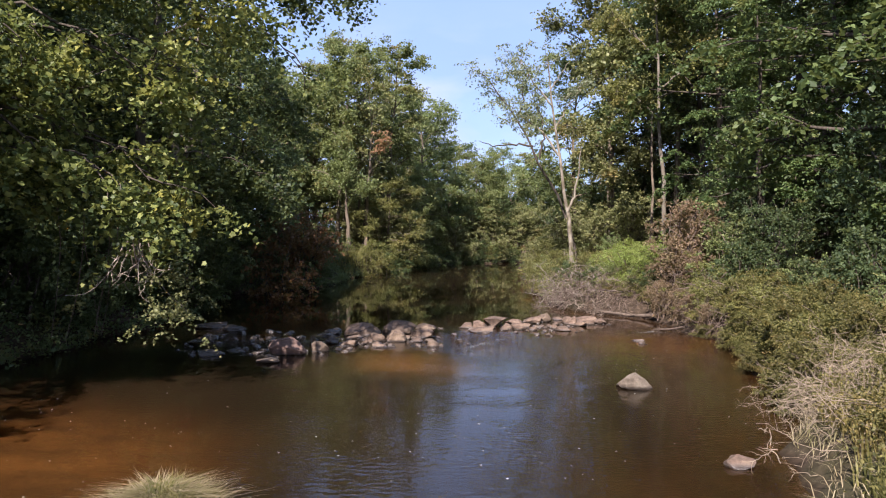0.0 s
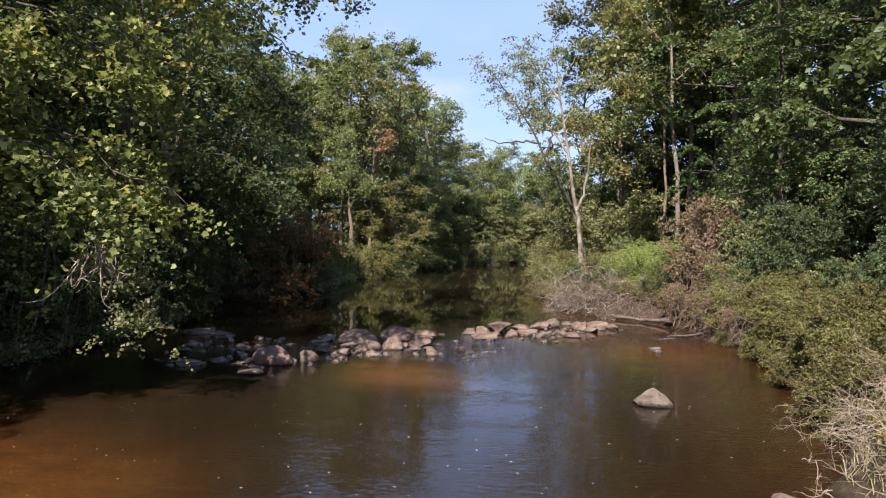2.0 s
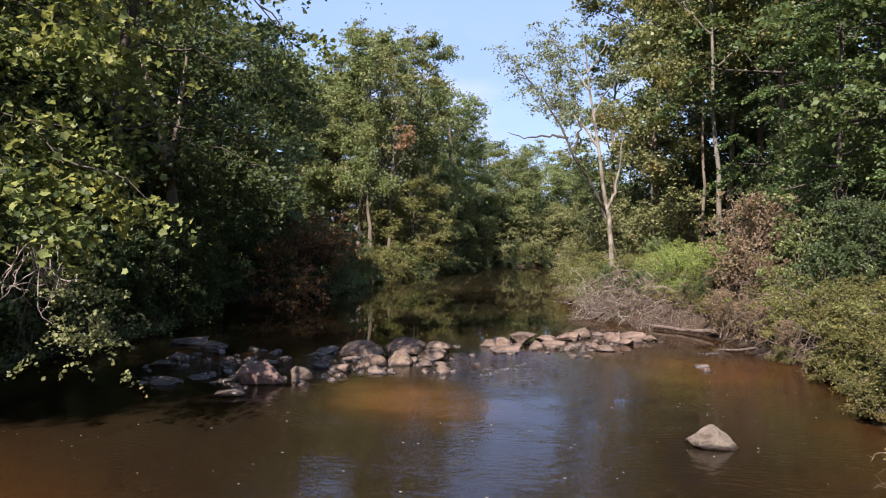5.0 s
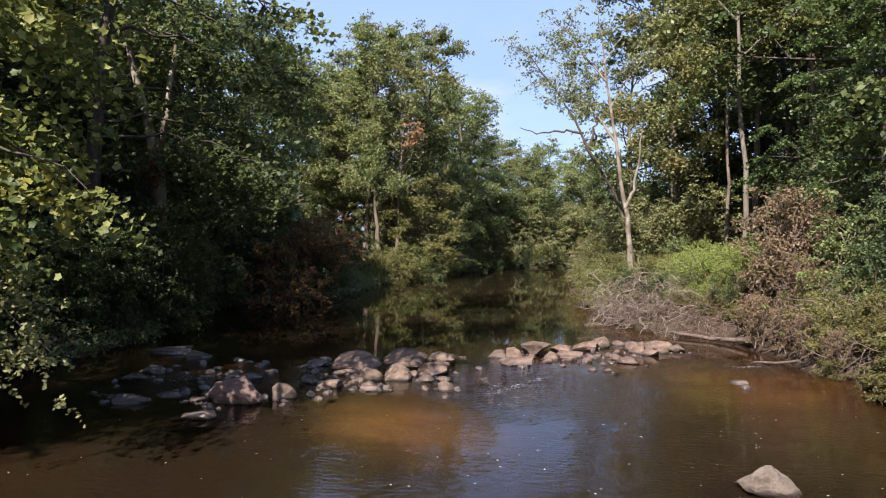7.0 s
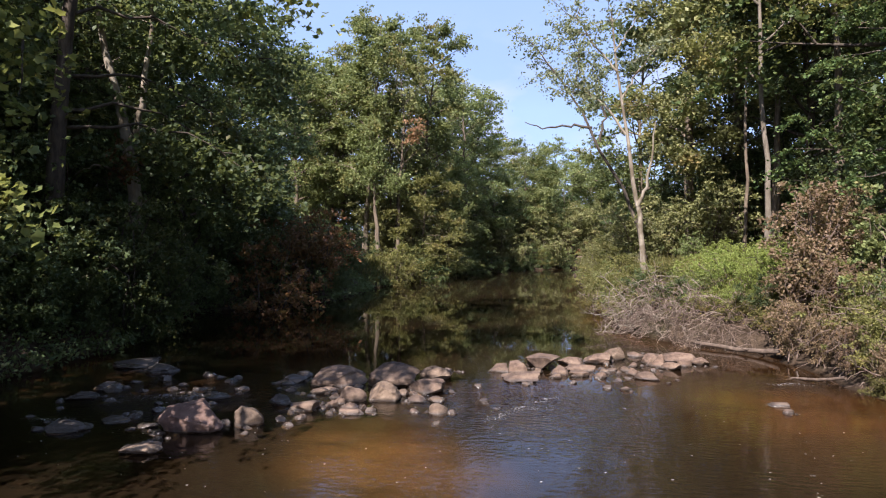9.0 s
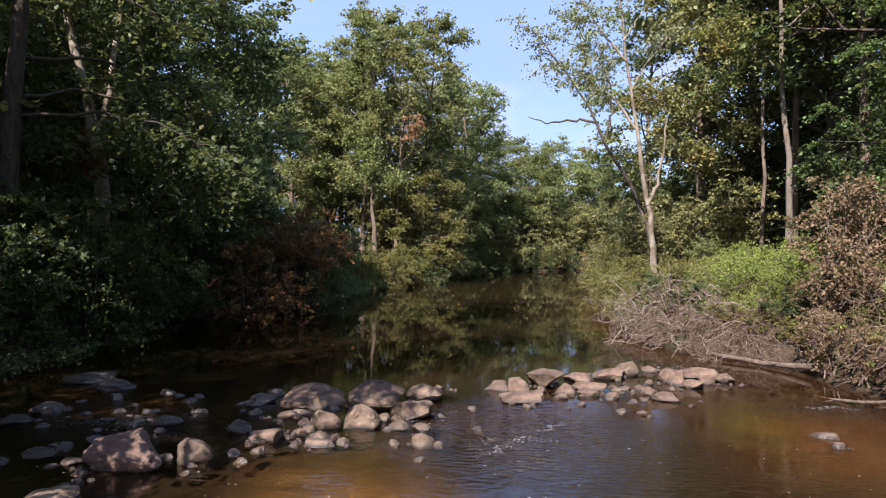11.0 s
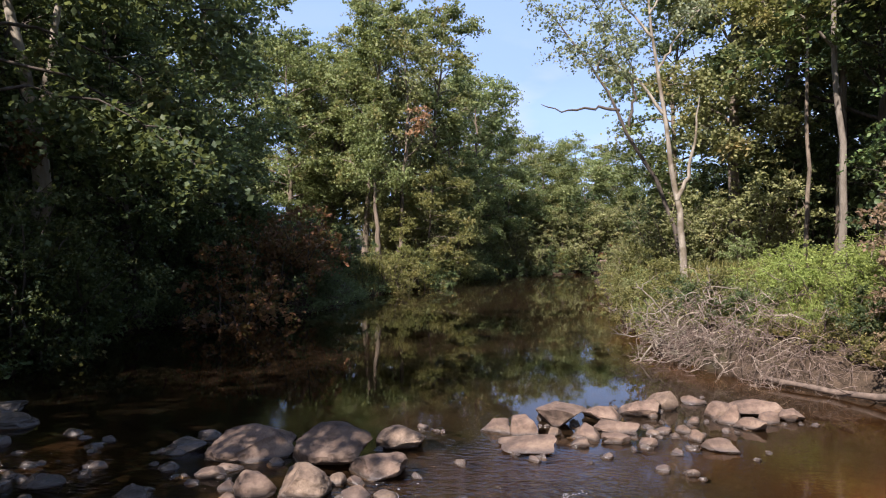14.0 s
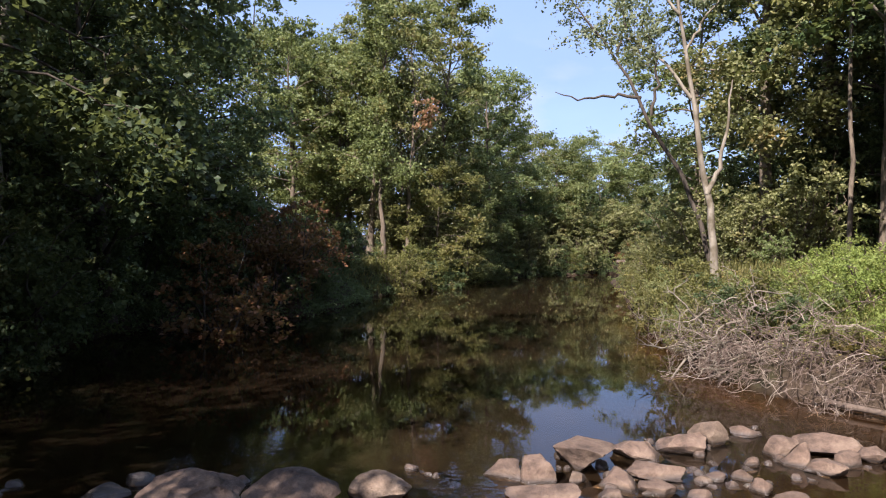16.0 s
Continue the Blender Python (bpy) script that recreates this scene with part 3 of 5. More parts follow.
def rock(x, y, width, depth, height, material=None, turn=None, blocky=0.5, tip=0.0, label="", peak=0.0):
    """A weathered stone: a rounded lump cut by a few flat facets, sunk into the bed."""
    grow = 1.15 if y > 20.9 and x > -2 else 1.12
    if blocky == 0.5:
        blocky = 0.30 if x < -2 else 1.0
    width, depth, height = width * grow, depth * 1.35, height * (1.08 if x > -5.9 else 0.75)
    r = np.random.default_rng(int(abs(x * 733 + y * 977) * 10) % 100000)
    bm = bmesh.new()
    bmesh.ops.create_icosphere(bm, subdivisions=5 if width > 0.6 else (4 if width > 0.4 else 3), radius=1.0)
    planes = [(unit(r.normal(size=3) + np.array([0, 0, 0.25])), r.uniform(0.52, 0.86) - 0.10 * (blocky > 0.7)) for _ in range(int(5 + 9 * blocky))]
    off = Vector(r.uniform(-50, 50, 3))
    sink = 0.35 * height + 0.06
    for v in bm.verts:
        p = np.array(v.co)
        for nrm, lim in planes:
            d = p @ nrm
            if d > lim:
                p = p - nrm * (d - lim) * (0.98 if blocky > 0.7 else 0.93)
        q = Vector(p)
        q *= 1 + 0.17 * noise.noise(q * 1.5 + off) + 0.045 * noise.noise(q * 5.0 + off) + 0.03 * noise.noise(q * 11 + off) + 0.016 * noise.noise(q * 24 + off)
        v.co = q
    lo = [min(v.co[k] for v in bm.verts) for k in range(3)]
    hi = [max(v.co[k] for v in bm.verts) for k in range(3)]
    for v in bm.verts:
        n = [(v.co[k] - lo[k]) / (hi[k] - lo[k]) for k in range(3)]
        pinch = 1 - peak * max(0.0, n[2] - 0.3) / 0.7
        v.co = ((n[0] - 0.5) * width * pinch, (n[1] - 0.5) * depth * pinch, n[2] * (height + sink) - sink)
    for f in bm.faces:
        f.smooth = True
    # left of x = -5.05 the tree shade is put into the stone colour
    if material is None:
        material = (ROCK_BUFF, ROCK_BUFF, ROCK_BUFF, ROCK_GREY)[int(r.integers(4))] if x > -5.05 else ROCK_WET_SHADE
    me = bpy.data.meshes.new("rock")
    bm.to_mesh(me)
    bm.free()
    me.set_sharp_from_angle(angle=radians(32))
    me.materials.append(material)
    word = {"buff_sandstone": "buff", "pale_sandstone": "pale buff", "red_sandstone": "reddish", "grey_brown_stone": "grey-brown", "wet_shaded_stone": "wet shade-toned"}[material.name]
    kind = "boulder" if width > 0.6 else "rock"
    ob = tagged(new(kind, me), label or f"weathered {word} {kind} lying in the shallow creek", kind, "stones of the creek weir")
    ob.matrix_basis = pose(x, y, 0, 0, tip, r.uniform(-14, 14) if turn is None else turn)
    return ob


rock(-4.67, 20.07, 1.02, 0.72, 0.31)
rock(-5.61, 20.09, 0.45, 0.32, 0.13)
rock(-5.62, 20.57, 0.30, 0.21, 0.11)
rock(-5.67, 19.87, 0.32, 0.23, 0.05)
rock(-3.54, 20.04, 0.92, 0.65, 0.40)
rock(-3.42, 18.99, 0.55, 0.39, 0.30)
rock(-3.94, 18.84, 0.46, 0.32, 0.23)
rock(-4.65, 19.47, 0.32, 0.22, 0.07)
rock(-2.85, 20.88, 0.65, 0.46, 0.24)
rock(-2.83, 19.76, 0.66, 0.46, 0.21)
rock(-2.80, 18.95, 0.31, 0.22, 0.09)
rock(-2.45, 18.96, 0.24, 0.17, 0.08)
rock(-2.25, 18.18, 0.29, 0.21, 0.15)
rock(-1.61, 18.93, 0.26, 0.18, 0.10, ROCK_WET_SHADE)
rock(-4.06, 18.48, 0.18, 0.13, 0.12)
rock(-4.11, 18.27, 0.16, 0.11, 0.12)
rock(-3.78, 18.24, 0.25, 0.18, 0.09)
rock(-3.66, 17.95, 0.39, 0.28, 0.06)
rock(-4.55, 18.03, 0.42, 0.29, 0.10)
rock(-5.09, 18.26, 0.37, 0.26, 0.15)
rock(-4.72, 19.22, 0.33, 0.23, 0.09)
rock(-4.37, 17.47, 0.18, 0.13, 0.06)
rock(-4.50, 20.79, 0.21, 0.15, 0.08)
rock(-4.28, 18.84, 0.21, 0.15, 0.09)
rock(-3.15, 19.31, 0.21, 0.15, 0.11)
rock(-1.68, 21.83, 0.40, 0.28, 0.17)
rock(-1.28, 21.76, 0.42, 0.29, 0.23)
rock(-1.15, 21.14, 0.69, 0.48, 0.14)
rock(-0.76, 22.37, 0.66, 0.46, 0.29)
rock(-0.13, 22.94, 0.58, 0.40, 0.17)
rock(0.48, 23.41, 0.69, 0.49, 0.22)
rock(0.84, 23.83, 0.47, 0.33, 0.28)
rock(-0.37, 21.80, 0.50, 0.35, 0.16)
rock(0.05, 22.27, 0.59, 0.41, 0.14)
rock(0.04, 21.75, 0.36, 0.25, 0.10)
rock(-0.47, 21.45, 0.27, 0.19, 0.10)
rock(1.39, 24.28, 0.34, 0.24, 0.11)
rock(1.68, 23.45, 0.46, 0.26, 0.24, ROCK_BUFF, 0, 0.9, -30, "buff stone slab tilted on edge among the weir stones")
rock(1.77, 23.10, 0.33, 0.23, 0.26)
rock(2.33, 23.82, 0.73, 0.51, 0.20)
rock(2.01, 22.85, 0.40, 0.28, 0.15)
rock(2.38, 23.24, 0.32, 0.22, 0.15)
rock(2.74, 23.52, 0.37, 0.26, 0.17)
rock(1.38, 21.66, 0.42, 0.29, 0.14)
rock(1.14, 22.00, 0.22, 0.15, 0.14)
rock(1.01, 22.37, 0.20, 0.14, 0.11)
rock(0.71, 22.31, 0.24, 0.17, 0.07)
rock(0.46, 21.62, 0.23, 0.16, 0.10)
rock(1.21, 22.93, 0.19, 0.13, 0.10)
rock(0.87, 22.07, 0.15, 0.11, 0.07)
rock(-0.82, 21.79, 0.19, 0.13, 0.11)
rock(0.88, 20.56, 0.17, 0.12, 0.07)
rock(-5.73, 16.71, 0.89, 0.62, 0.37, ROCK_RED)
rock(-5.03, 17.02, 0.43, 0.30, 0.25)
rock(-7.20, 16.80, 0.45, 0.32, 0.07)
rock(-5.83, 15.57, 0.55, 0.39, 0.10, ROCK_GREY)
rock(-8.91, 18.08, 0.59, 0.42, 0.10)
rock(-8.92, 18.80, 0.56, 0.39, 0.16)
rock(-9.87, 21.01, 0.93, 0.65, 0.22)
rock(-8.93, 20.48, 0.68, 0.47, 0.20)
rock(-7.59, 16.23, 0.59, 0.42, 0.18)
rock(-6.45, 18.53, 0.44, 0.31, 0.13)
rock(-5.13, 18.35, 0.33, 0.23, 0.16)
rock(-6.51, 16.61, 0.29, 0.20, 0.08)
rock(3.35, 19.84, 0.34, 0.24, 0.06)
rock(-6.27, 19.14, 0.23, 0.16, 0.09)
rock(-7.01, 18.62, 0.23, 0.16, 0.09)
rock(-4.52, 18.03, 0.39, 0.28, 0.15)
rock(-3.70, 17.97, 0.38, 0.27, 0.07)
rock(2.30, 13.88, 0.72, 0.50, 0.30, ROCK_PALE, 0, 0.8, label="pointed buff boulder standing alone in the creek", peak=0.72)
rock(2.94, 9.63, 0.38, 0.28, 0.12)

WEIR = [ob.location[:2] for ob in scene.objects if ob.name.startswith(("rock", "boulder")) and ob.location.y > 15]
# cobbles and pebbles between the large stones
cobbles = []
for k in range(7):
    ob = rock(-4.6 + 0.9 * k, 19.2 + 0.35 * k, 0.16, 0.11, 0.06, ROCK_GREY if k % 2 else ROCK_BUFF)
    cobbles.append(ob)
# cobbles for the left side, wet and coloured for the shade there
wet = [rock(-5.4 - 0.6 * k, 17.0 + 0.3 * k, 0.17, 0.12, 0.06, ROCK_WET_SHADE) for k in range(4)]
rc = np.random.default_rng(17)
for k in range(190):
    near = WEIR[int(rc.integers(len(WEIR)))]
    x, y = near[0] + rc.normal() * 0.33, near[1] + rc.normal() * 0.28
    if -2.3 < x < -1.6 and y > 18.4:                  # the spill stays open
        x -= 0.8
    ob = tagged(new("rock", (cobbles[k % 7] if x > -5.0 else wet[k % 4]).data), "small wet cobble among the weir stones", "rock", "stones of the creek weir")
    ob.matrix_basis = pose(x, y, rc.uniform(-0.03, 0.01), 0, 0, rc.uniform(0, 360)) @ Matrix.Scale(rc.uniform(0.4, 1.3), 4)

for k in range(40):                                   # wet shingle, its dark colour holding the shade of the weir's left end
    ob = tagged(new("rock", wet[k % 4].data), "small wet cobble, darkened for the shade of the shallows", "rock", "stones of the creek weir")
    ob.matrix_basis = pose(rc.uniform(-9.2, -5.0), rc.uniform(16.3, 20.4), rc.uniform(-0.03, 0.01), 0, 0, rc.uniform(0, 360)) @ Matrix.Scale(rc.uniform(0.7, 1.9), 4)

# ---- TREES ----

# near tree on the left bank, its low branches over the water
syc = make_tree("tall sycamore with yellow-green lobed leaves leaning over the creek", 21, 15.5, 0.30, 0.16, 5.6, 26, LEAF_SYCAMORE, BARK_DARK, 0.135, 7, 11, 1.15, (2.2, -0.6), "wide", 0.35, 6, True, 0.40, flat=0.20,
                reach=((6.2, -0.2, 2.3), (5.8, 0.7, 2.9), (5.4, 1.6, 3.2), (4.6, 0.4, 2.6), (6.2, 0.6, 4.8), (5.0, -1.4, 4.8), (5.6, 2.8, 4.6), (3.2, -3.4, 4.8), (6.6, 1.6, 6.4), (5.6, -0.6, 7.2), (7.0, 0.5, 8.0), (6.9, -1.5, 9.4), (6.4, 2.4, 10.0), (6.2, 4.2, 7.0),
                       (8.3, 4.6, 9.0), (7.6, 5.4, 6.0), (9.2, 3.6, 11.4), (10.2, 5.0, 12.2), (10.0, 2.2, 12.6)))
place(syc, -13.2, 12.6, 0, copy=False)

over = make_tree("tall dark green tree with long limbs stretched over the creek", 24, 17, 0.30, 0.50, 4.4, 11, LEAF_DARK, BARK_DARK, 0.17, 8, 10, 1.2, (1.6, 0.3), "wide", 0.4, 5, False, 0.35,
                 reach=((6.7, -1.4, 9.8), (7.7, 0.0, 11.2), (7.3, 2.8, 10.8), (6.1, 1.2, 9.6), (8.1, 4.2, 12.6),
                        (4.5, 2.9, 3.4), (4.4, 3.7, 6.2), (3.5, 4.4, 3.8), (3.9, 4.2, 7.3), (2.8, 5.4, 4.6)))
place(over, -13.7, 22.6, 0, copy=False)

# prototypes for the woods, each then copied along the banks
oak = make_tree("tall broadleaf tree with dense dark green crown on the bank", 31, 17, 0.32, 0.13, 5.2, 30, LEAF_DARK, BARK_DARK, 0.17, 9, 12, 1.2, (0.8, 0), "wide", 0.45, 5)
place(oak, -18.8, 18.6, 20, 0.85, copy=False)
ash = make_tree("tall broadleaf tree with loose green crown at the creek", 32, 16, 0.24, 0.22, 4.2, 28, LEAF_GREEN, BARK_BROWN, 0.18, 9, 9, 1.05, (0.4, 0.3), "round", 0.6, 5)
place(ash, -19.0, 57.0, 0, 0.95, copy=False)
elm = make_tree("tall tree with thin olive-green crown at the creek", 33, 16, 0.22, 0.20, 3.9, 28, LEAF_OLIVE, BARK_BROWN, 0.135, 9, 12, 1.0, (-0.5, 0.2), "vase", 0.8, 5)
place(elm, 5.6, 42.5, 0, 1.3, copy=False)
pop = make_tree("narrow tall tree with fresh green crown", 34, 16, 0.20, 0.26, 2.9, 30, LEAF_GREEN, BARK_BROWN, 0.16, 9, 10, 0.95, (0.2, 0.1), "round", 0.9, 4)
place(pop, -15.1, 53.2, 40, 1.1, copy=False)
thin = make_tree("slender half-bare tree with sparse brown-green leaves", 35, 15, 0.16, 0.35, 3.0, 22, LEAF_OLIVE, BARK_BROWN, 0.15, 5, 6, 0.9, (0.3, 0.3), "vase", 1.2, 5, keep=0.55)
place(thin, -12.6, 53.0, 0, 1.02, copy=False)
place(thin, -13.6, 55.5, 130, 1.0)
low = make_tree("low spreading tree with layered yellow-green foliage over the water", 36, 8.5, 0.13, 0.16, 3.4, 20, LEAF_YELLOW, BARK_BROWN, 0.15, 9, 9, 0.85, (1.2, -0.3), "wide", 0.35, 5)
place(low, -11.3, 54.6, -20, 0.85, copy=False)

bend_tree = make_tree("rounded olive-green tree at the bend of the creek", 38, 12.5, 0.20, 0.06, 4.6, 26, LEAF_GREEN, BARK_BROWN, 0.18, 12, 11, 1.35, (0.3, 0), "round", 0.6, 4)
place(bend_tree, -5.5, 77.0, 0, 0.86, copy=False)
maple = make_tree("big tree with layered branches of broad dark green leaves", 37, 17, 0.30, 0.20, 5.0, 26, LEAF_MAPLE, BARK_DARK, 0.17, 13, 11, 1.15, (-0.6, 0), "wide", 0.30, 2, False, 0.50, flat=0.10)
place(maple, 12.0, 24.0, 160, 1.15, copy=False)
# left bank
oak_mid = make_tree("dense dark green tree in the shade of the bank", 44, 16, 0.28, 0.10, 5.0, 28, LEAF_DARK, BARK_DARK, 0.19, 9, 11, 1.3, (0.6, 0), "wide", 0.45, 5, joined=True)
place(oak_mid, -16.2, 35.5, 0, 0.76, copy=False)
place(oak_mid, -18.8, 37.5, 140, 0.78)
place(oak_mid, -16.8, 40.0, 250, 0.55)
place(oak_mid, -20.5, 33.0, 60, 1.0)
place(oak, -14.9, 30.6, 200, 0.86)
place(oak, -17.4, 28.0, 120, 0.95)
place(ash, -18.5, 58.0, 80, 1.05)
place(oak, -18.5, 28.5, 300, 1.0)
place(oak, -17.5, 14.5, 70, 1.0)
place(ash, -20.0, 52.5, 210, 0.95)
# four oaks out of view, added to shade the left bank and water
place(oak, -16.5, 0.0, 10, 0.9)
place(oak, -15.5, 6.0, 140, 0.8)
place(oak, -14.4, 4.6, 60, 0.88)
place(oak, -13.8, 0.8, 210, 0.95)
place(oak, -19.5, 22.0, 330, 1.0)
place(oak, -23.0, 31.0, 45, 1.05)
place(oak, -24.0, 38.0, 250, 1.05)
place(oak, -19.0, 16.5, 190, 1.0)
place(oak, -25.0, 26.0, 100, 1.1)
# far bank at the bend
place(elm, -16.5, 61.0, 90, 0.9)
place(ash, -9.9, 66.8, 150, 1.05)
place(pop, -12.2, 58.6, 10, 1.10)
place(bend_tree, -1.5, 79, 250, 0.84)
place(bend_tree, 2.8, 80.5, 120, 0.82)
place(bend_tree, 7.5, 82, 10, 0.85)
place(bend_tree, -7.8, 71.0, 70, 0.75)
place(bend_tree, -10.5, 62.5, 170, 0.7)
place(bend_tree, -9.9, 58.6, 210, 0.58)
place(bend_tree, -18.6, 54.0, 310, 0.62)
place(bend_tree, 1.5, 88, 30, 0.85)
place(bend_tree, -4.0, 87, 130, 0.9)
place(ash, -9.5, 75, 260, 0.70)
# right bank
place(ash, 3.6, 47.5, 60, 0.95)
place(elm, 8.2, 44.0, 130, 1.35)
place(oak, 10.6, 41.0, 250, 1.05)
place(maple, 9.3, 27.6, 70, 0.55)
place(maple, 14.2, 18.0, 30, 1.15)
place(maple, 12.6, 32.5, 90, 1.1)
place(maple, 11.8, 28.4, 220, 0.8)
high = make_tree("tall tree with a high dark canopy over a bare trunk", 45, 18, 0.24, 0.52, 5.0, 18, LEAF_DARK, BARK_BROWN, 0.19, 9, 10, 1.2, (0.3, 0), "round", 0.5, 5, joined=True)
place(high, 10.4, 37.0, 0, copy=False)
place(high, 13.2, 30.0, 120, 0.95)
place(high, 9.0, 40.6, 210, 0.9)
place(oak, 11.0, 45.5, 200, 1.0)
# woods behind
oak_far = make_tree("tall dark green tree in the woods behind", 41, 17, 0.30, 0.10, 5.2, 24, LEAF_DARK, BARK_DARK, 0.24, 8, 8, 1.3, (0.8, 0), "wide", 0.45, 5, joined=True)
place(oak_far, 19.0, 8.0, 0, copy=False)
ash_far = make_tree("tall green tree in the woods behind", 42, 16, 0.24, 0.16, 4.4, 24, LEAF_GREEN, BARK_BROWN, 0.22, 8, 8, 1.2, (0.4, 0.3), "round", 0.6, 5, joined=True)
place(ash_far, -24.0, 60.0, 0, copy=False)
elm_far = make_tree("tall olive-green tree in the woods behind", 43, 16, 0.22, 0.16, 4.2, 24, LEAF_OLIVE, BARK_BROWN, 0.22, 8, 8, 1.15, (-0.5, 0.2), "vase", 0.8, 5, joined=True)
place(elm_far, -23.0, 66.0, 0, copy=False)
for k in range(34):
    side = -1 if k % 2 else 1
    y = -2 + 2.9 * k
    x = (-21 - 5 * rng.uniform() if side < 0 else 17 + 5 * rng.uniform()) + (max(0, y - 60) * 0.5 if side > 0 else max(0, y - 60) * 0.25)
    if side > 0 or 12 < y < 27 or y > 54:
        place((oak_far, ash_far, elm_far)[k % 3], x, y, rng.uniform(0, 360), rng.uniform(0.95, 1.2))
for k in range(13):
    place((oak_far, ash_far)[k % 2], -29 - 6 * rng.uniform(), 14 + 2.8 * k, rng.uniform(0, 360), rng.uniform(0.95, 1.15))
for k in range(10):
    place((ash_far, elm_far, oak_far)[k % 3], -22 + 6.2 * k, 93 + rng.uniform(-3, 3), rng.uniform(0, 360), rng.uniform(0.70, 0.82))

# the pale tree at the water's edge: bare straight stem with one fork, thin crown
def stem_tree(label, tubes, clusters, leafmat, bark, x, y, leaf=0.15, clump=0.8, twigs=7, leaves=7, seed=1, extra=()):
    r = np.random.default_rng(seed)
    tree = tagged(new("tree"), label, "tree")
    for k, t in enumerate(tubes):
        part("trunk" if k == 0 else "limb", tubes_mesh("trunk" if k == 0 else "limb", [t], bark, 10), tree)
    twig = []
    ends = []
    for (a, b, n) in clusters:
        a, b = np.array(a, float), np.array(b, float)
        for k in range(n):
            q = a + (b - a) * r.uniform(0.25, 1.0)
            e = bend(q, unit(b - a) * 0.7 + r.normal(size=3) * np.array([0.7, 0.7, 0.5]), r.uniform(0.5, 1.5), 4, r, 0.2, 0.02)
            twig.append((e, np.linspace(0.018, 0.005, 5)))
            ends += [e[-1], e[2]]
    if twig:
        tagged(part("twig_work", tubes_mesh("twig_work", twig, bark, 4), tree), kind="stuff")
        part("crown", leaf_mesh("crown", sprays(np.array(ends), clump, twigs, leaves, r), leaf, leafmat, 0.7, False, 0.34, r), tree)
    place(tree, x, y, copy=False)
    return tree


def spine(*pts, r0=0.15, r1=0.02, n=14, seed=5, jig=0.03):
    """A smooth limb through a few points."""
    r = np.random.default_rng(seed)
    p = np.array(pts, float)
    t = np.linspace(0, len(p) - 1, n)
    out = np.column_stack([np.interp(t, np.arange(len(p)), p[:, k]) for k in range(3)])
    for _ in range(2):
        out[1:-1] = (out[:-2] + 2 * out[1:-1] + out[2:]) / 4
    out[1:-1] += r.normal(size=(n - 2, 3)) * jig
    return out, np.linspace(r0, r1, n)


stem_tree("slender pale-barked tree with a forked bare stem and thin crown",
          [spine((0, 0, 0), (-0.15, 0, 2.2), (-0.45, 0, 4.4), (-0.95, 0, 7.5), (-1.35, 0.1, 11.2), r0=0.135, r1=0.03),
           spine((-0.28, 0, 3.05), (0.1, 0, 3.9), (0.3, 0, 5.2), (0.42, 0, 6.5), r0=0.085, r1=0.02),
           spine((-0.75, 0, 6.0), (-1.6, 0.3, 7.4), (-2.7, 0.4, 8.2), (-3.4, 0.3, 8.3), r0=0.06, r1=0.012),
           spine((-0.95, 0, 7.4), (-0.3, 0.2, 8.6), (0.5, 0.4, 9.6), r0=0.05, r1=0.012),
           spine((-1.1, 0, 8.6), (-2.1, 0, 9.9), (-2.8, 0.2, 11.2), r0=0.05, r1=0.012),
           spine((-1.2, 0, 9.4), (-0.6, 0.3, 10.4), (-0.2, 0.4, 11.0), r0=0.04, r1=0.01)],
          [((-0.9, 0, 6.6), (-3.4, 0.3, 8.3), 11), ((-1, 0, 8.0), (-2.8, 0.2, 11.0), 8), ((-0.9, 0, 8.6), (0.5, 0.4, 9.8), 6), ((-1.3, 0, 10), (-1.35, 0.1, 11.2), 3)],
          LEAF_PALE, BARK_WHITE, 2.7, 35.7, 0.12, 0.8, 8, 8, 3)
stem_tree("dark leaning tree with crooked limbs and sparse leaves",
          [spine((0, 0, 0), (-0.6, 0, 2.6), (-1.9, 0, 5.2), (-3.1, 0, 7.6), (-4.3, 0, 9.6), (-5.6, 0, 11.2), r0=0.11, r1=0.025, jig=0.07),
           spine((-2.7, 0, 6.9), (-3.9, 0, 7.1), (-5.1, 0, 7.0), (-6.0, 0, 7.3), r0=0.07, r1=0.015, jig=0.07),
           spine((-2.3, 0, 6.2), (-2.0, 0, 8.2), (-2.8, 0, 10.2), r0=0.07, r1=0.015, jig=0.07),
           spine((-3.6, 0, 8.6), (-3.2, 0, 10.4), (-3.9, 0, 12.0), r0=0.06, r1=0.012, jig=0.06)],
          [((-3.6, 0, 8.6), (-5.6, 0, 11.2), 12), ((-2.2, 0, 7.4), (-2.8, 0, 10.2), 8), ((-3.3, 0, 9.4), (-3.9, 0, 12), 7)],
          LEAF_PALE, BARK_DARK, 3.4, 41.0, 0.13, 0.85, 8, 7, 4)
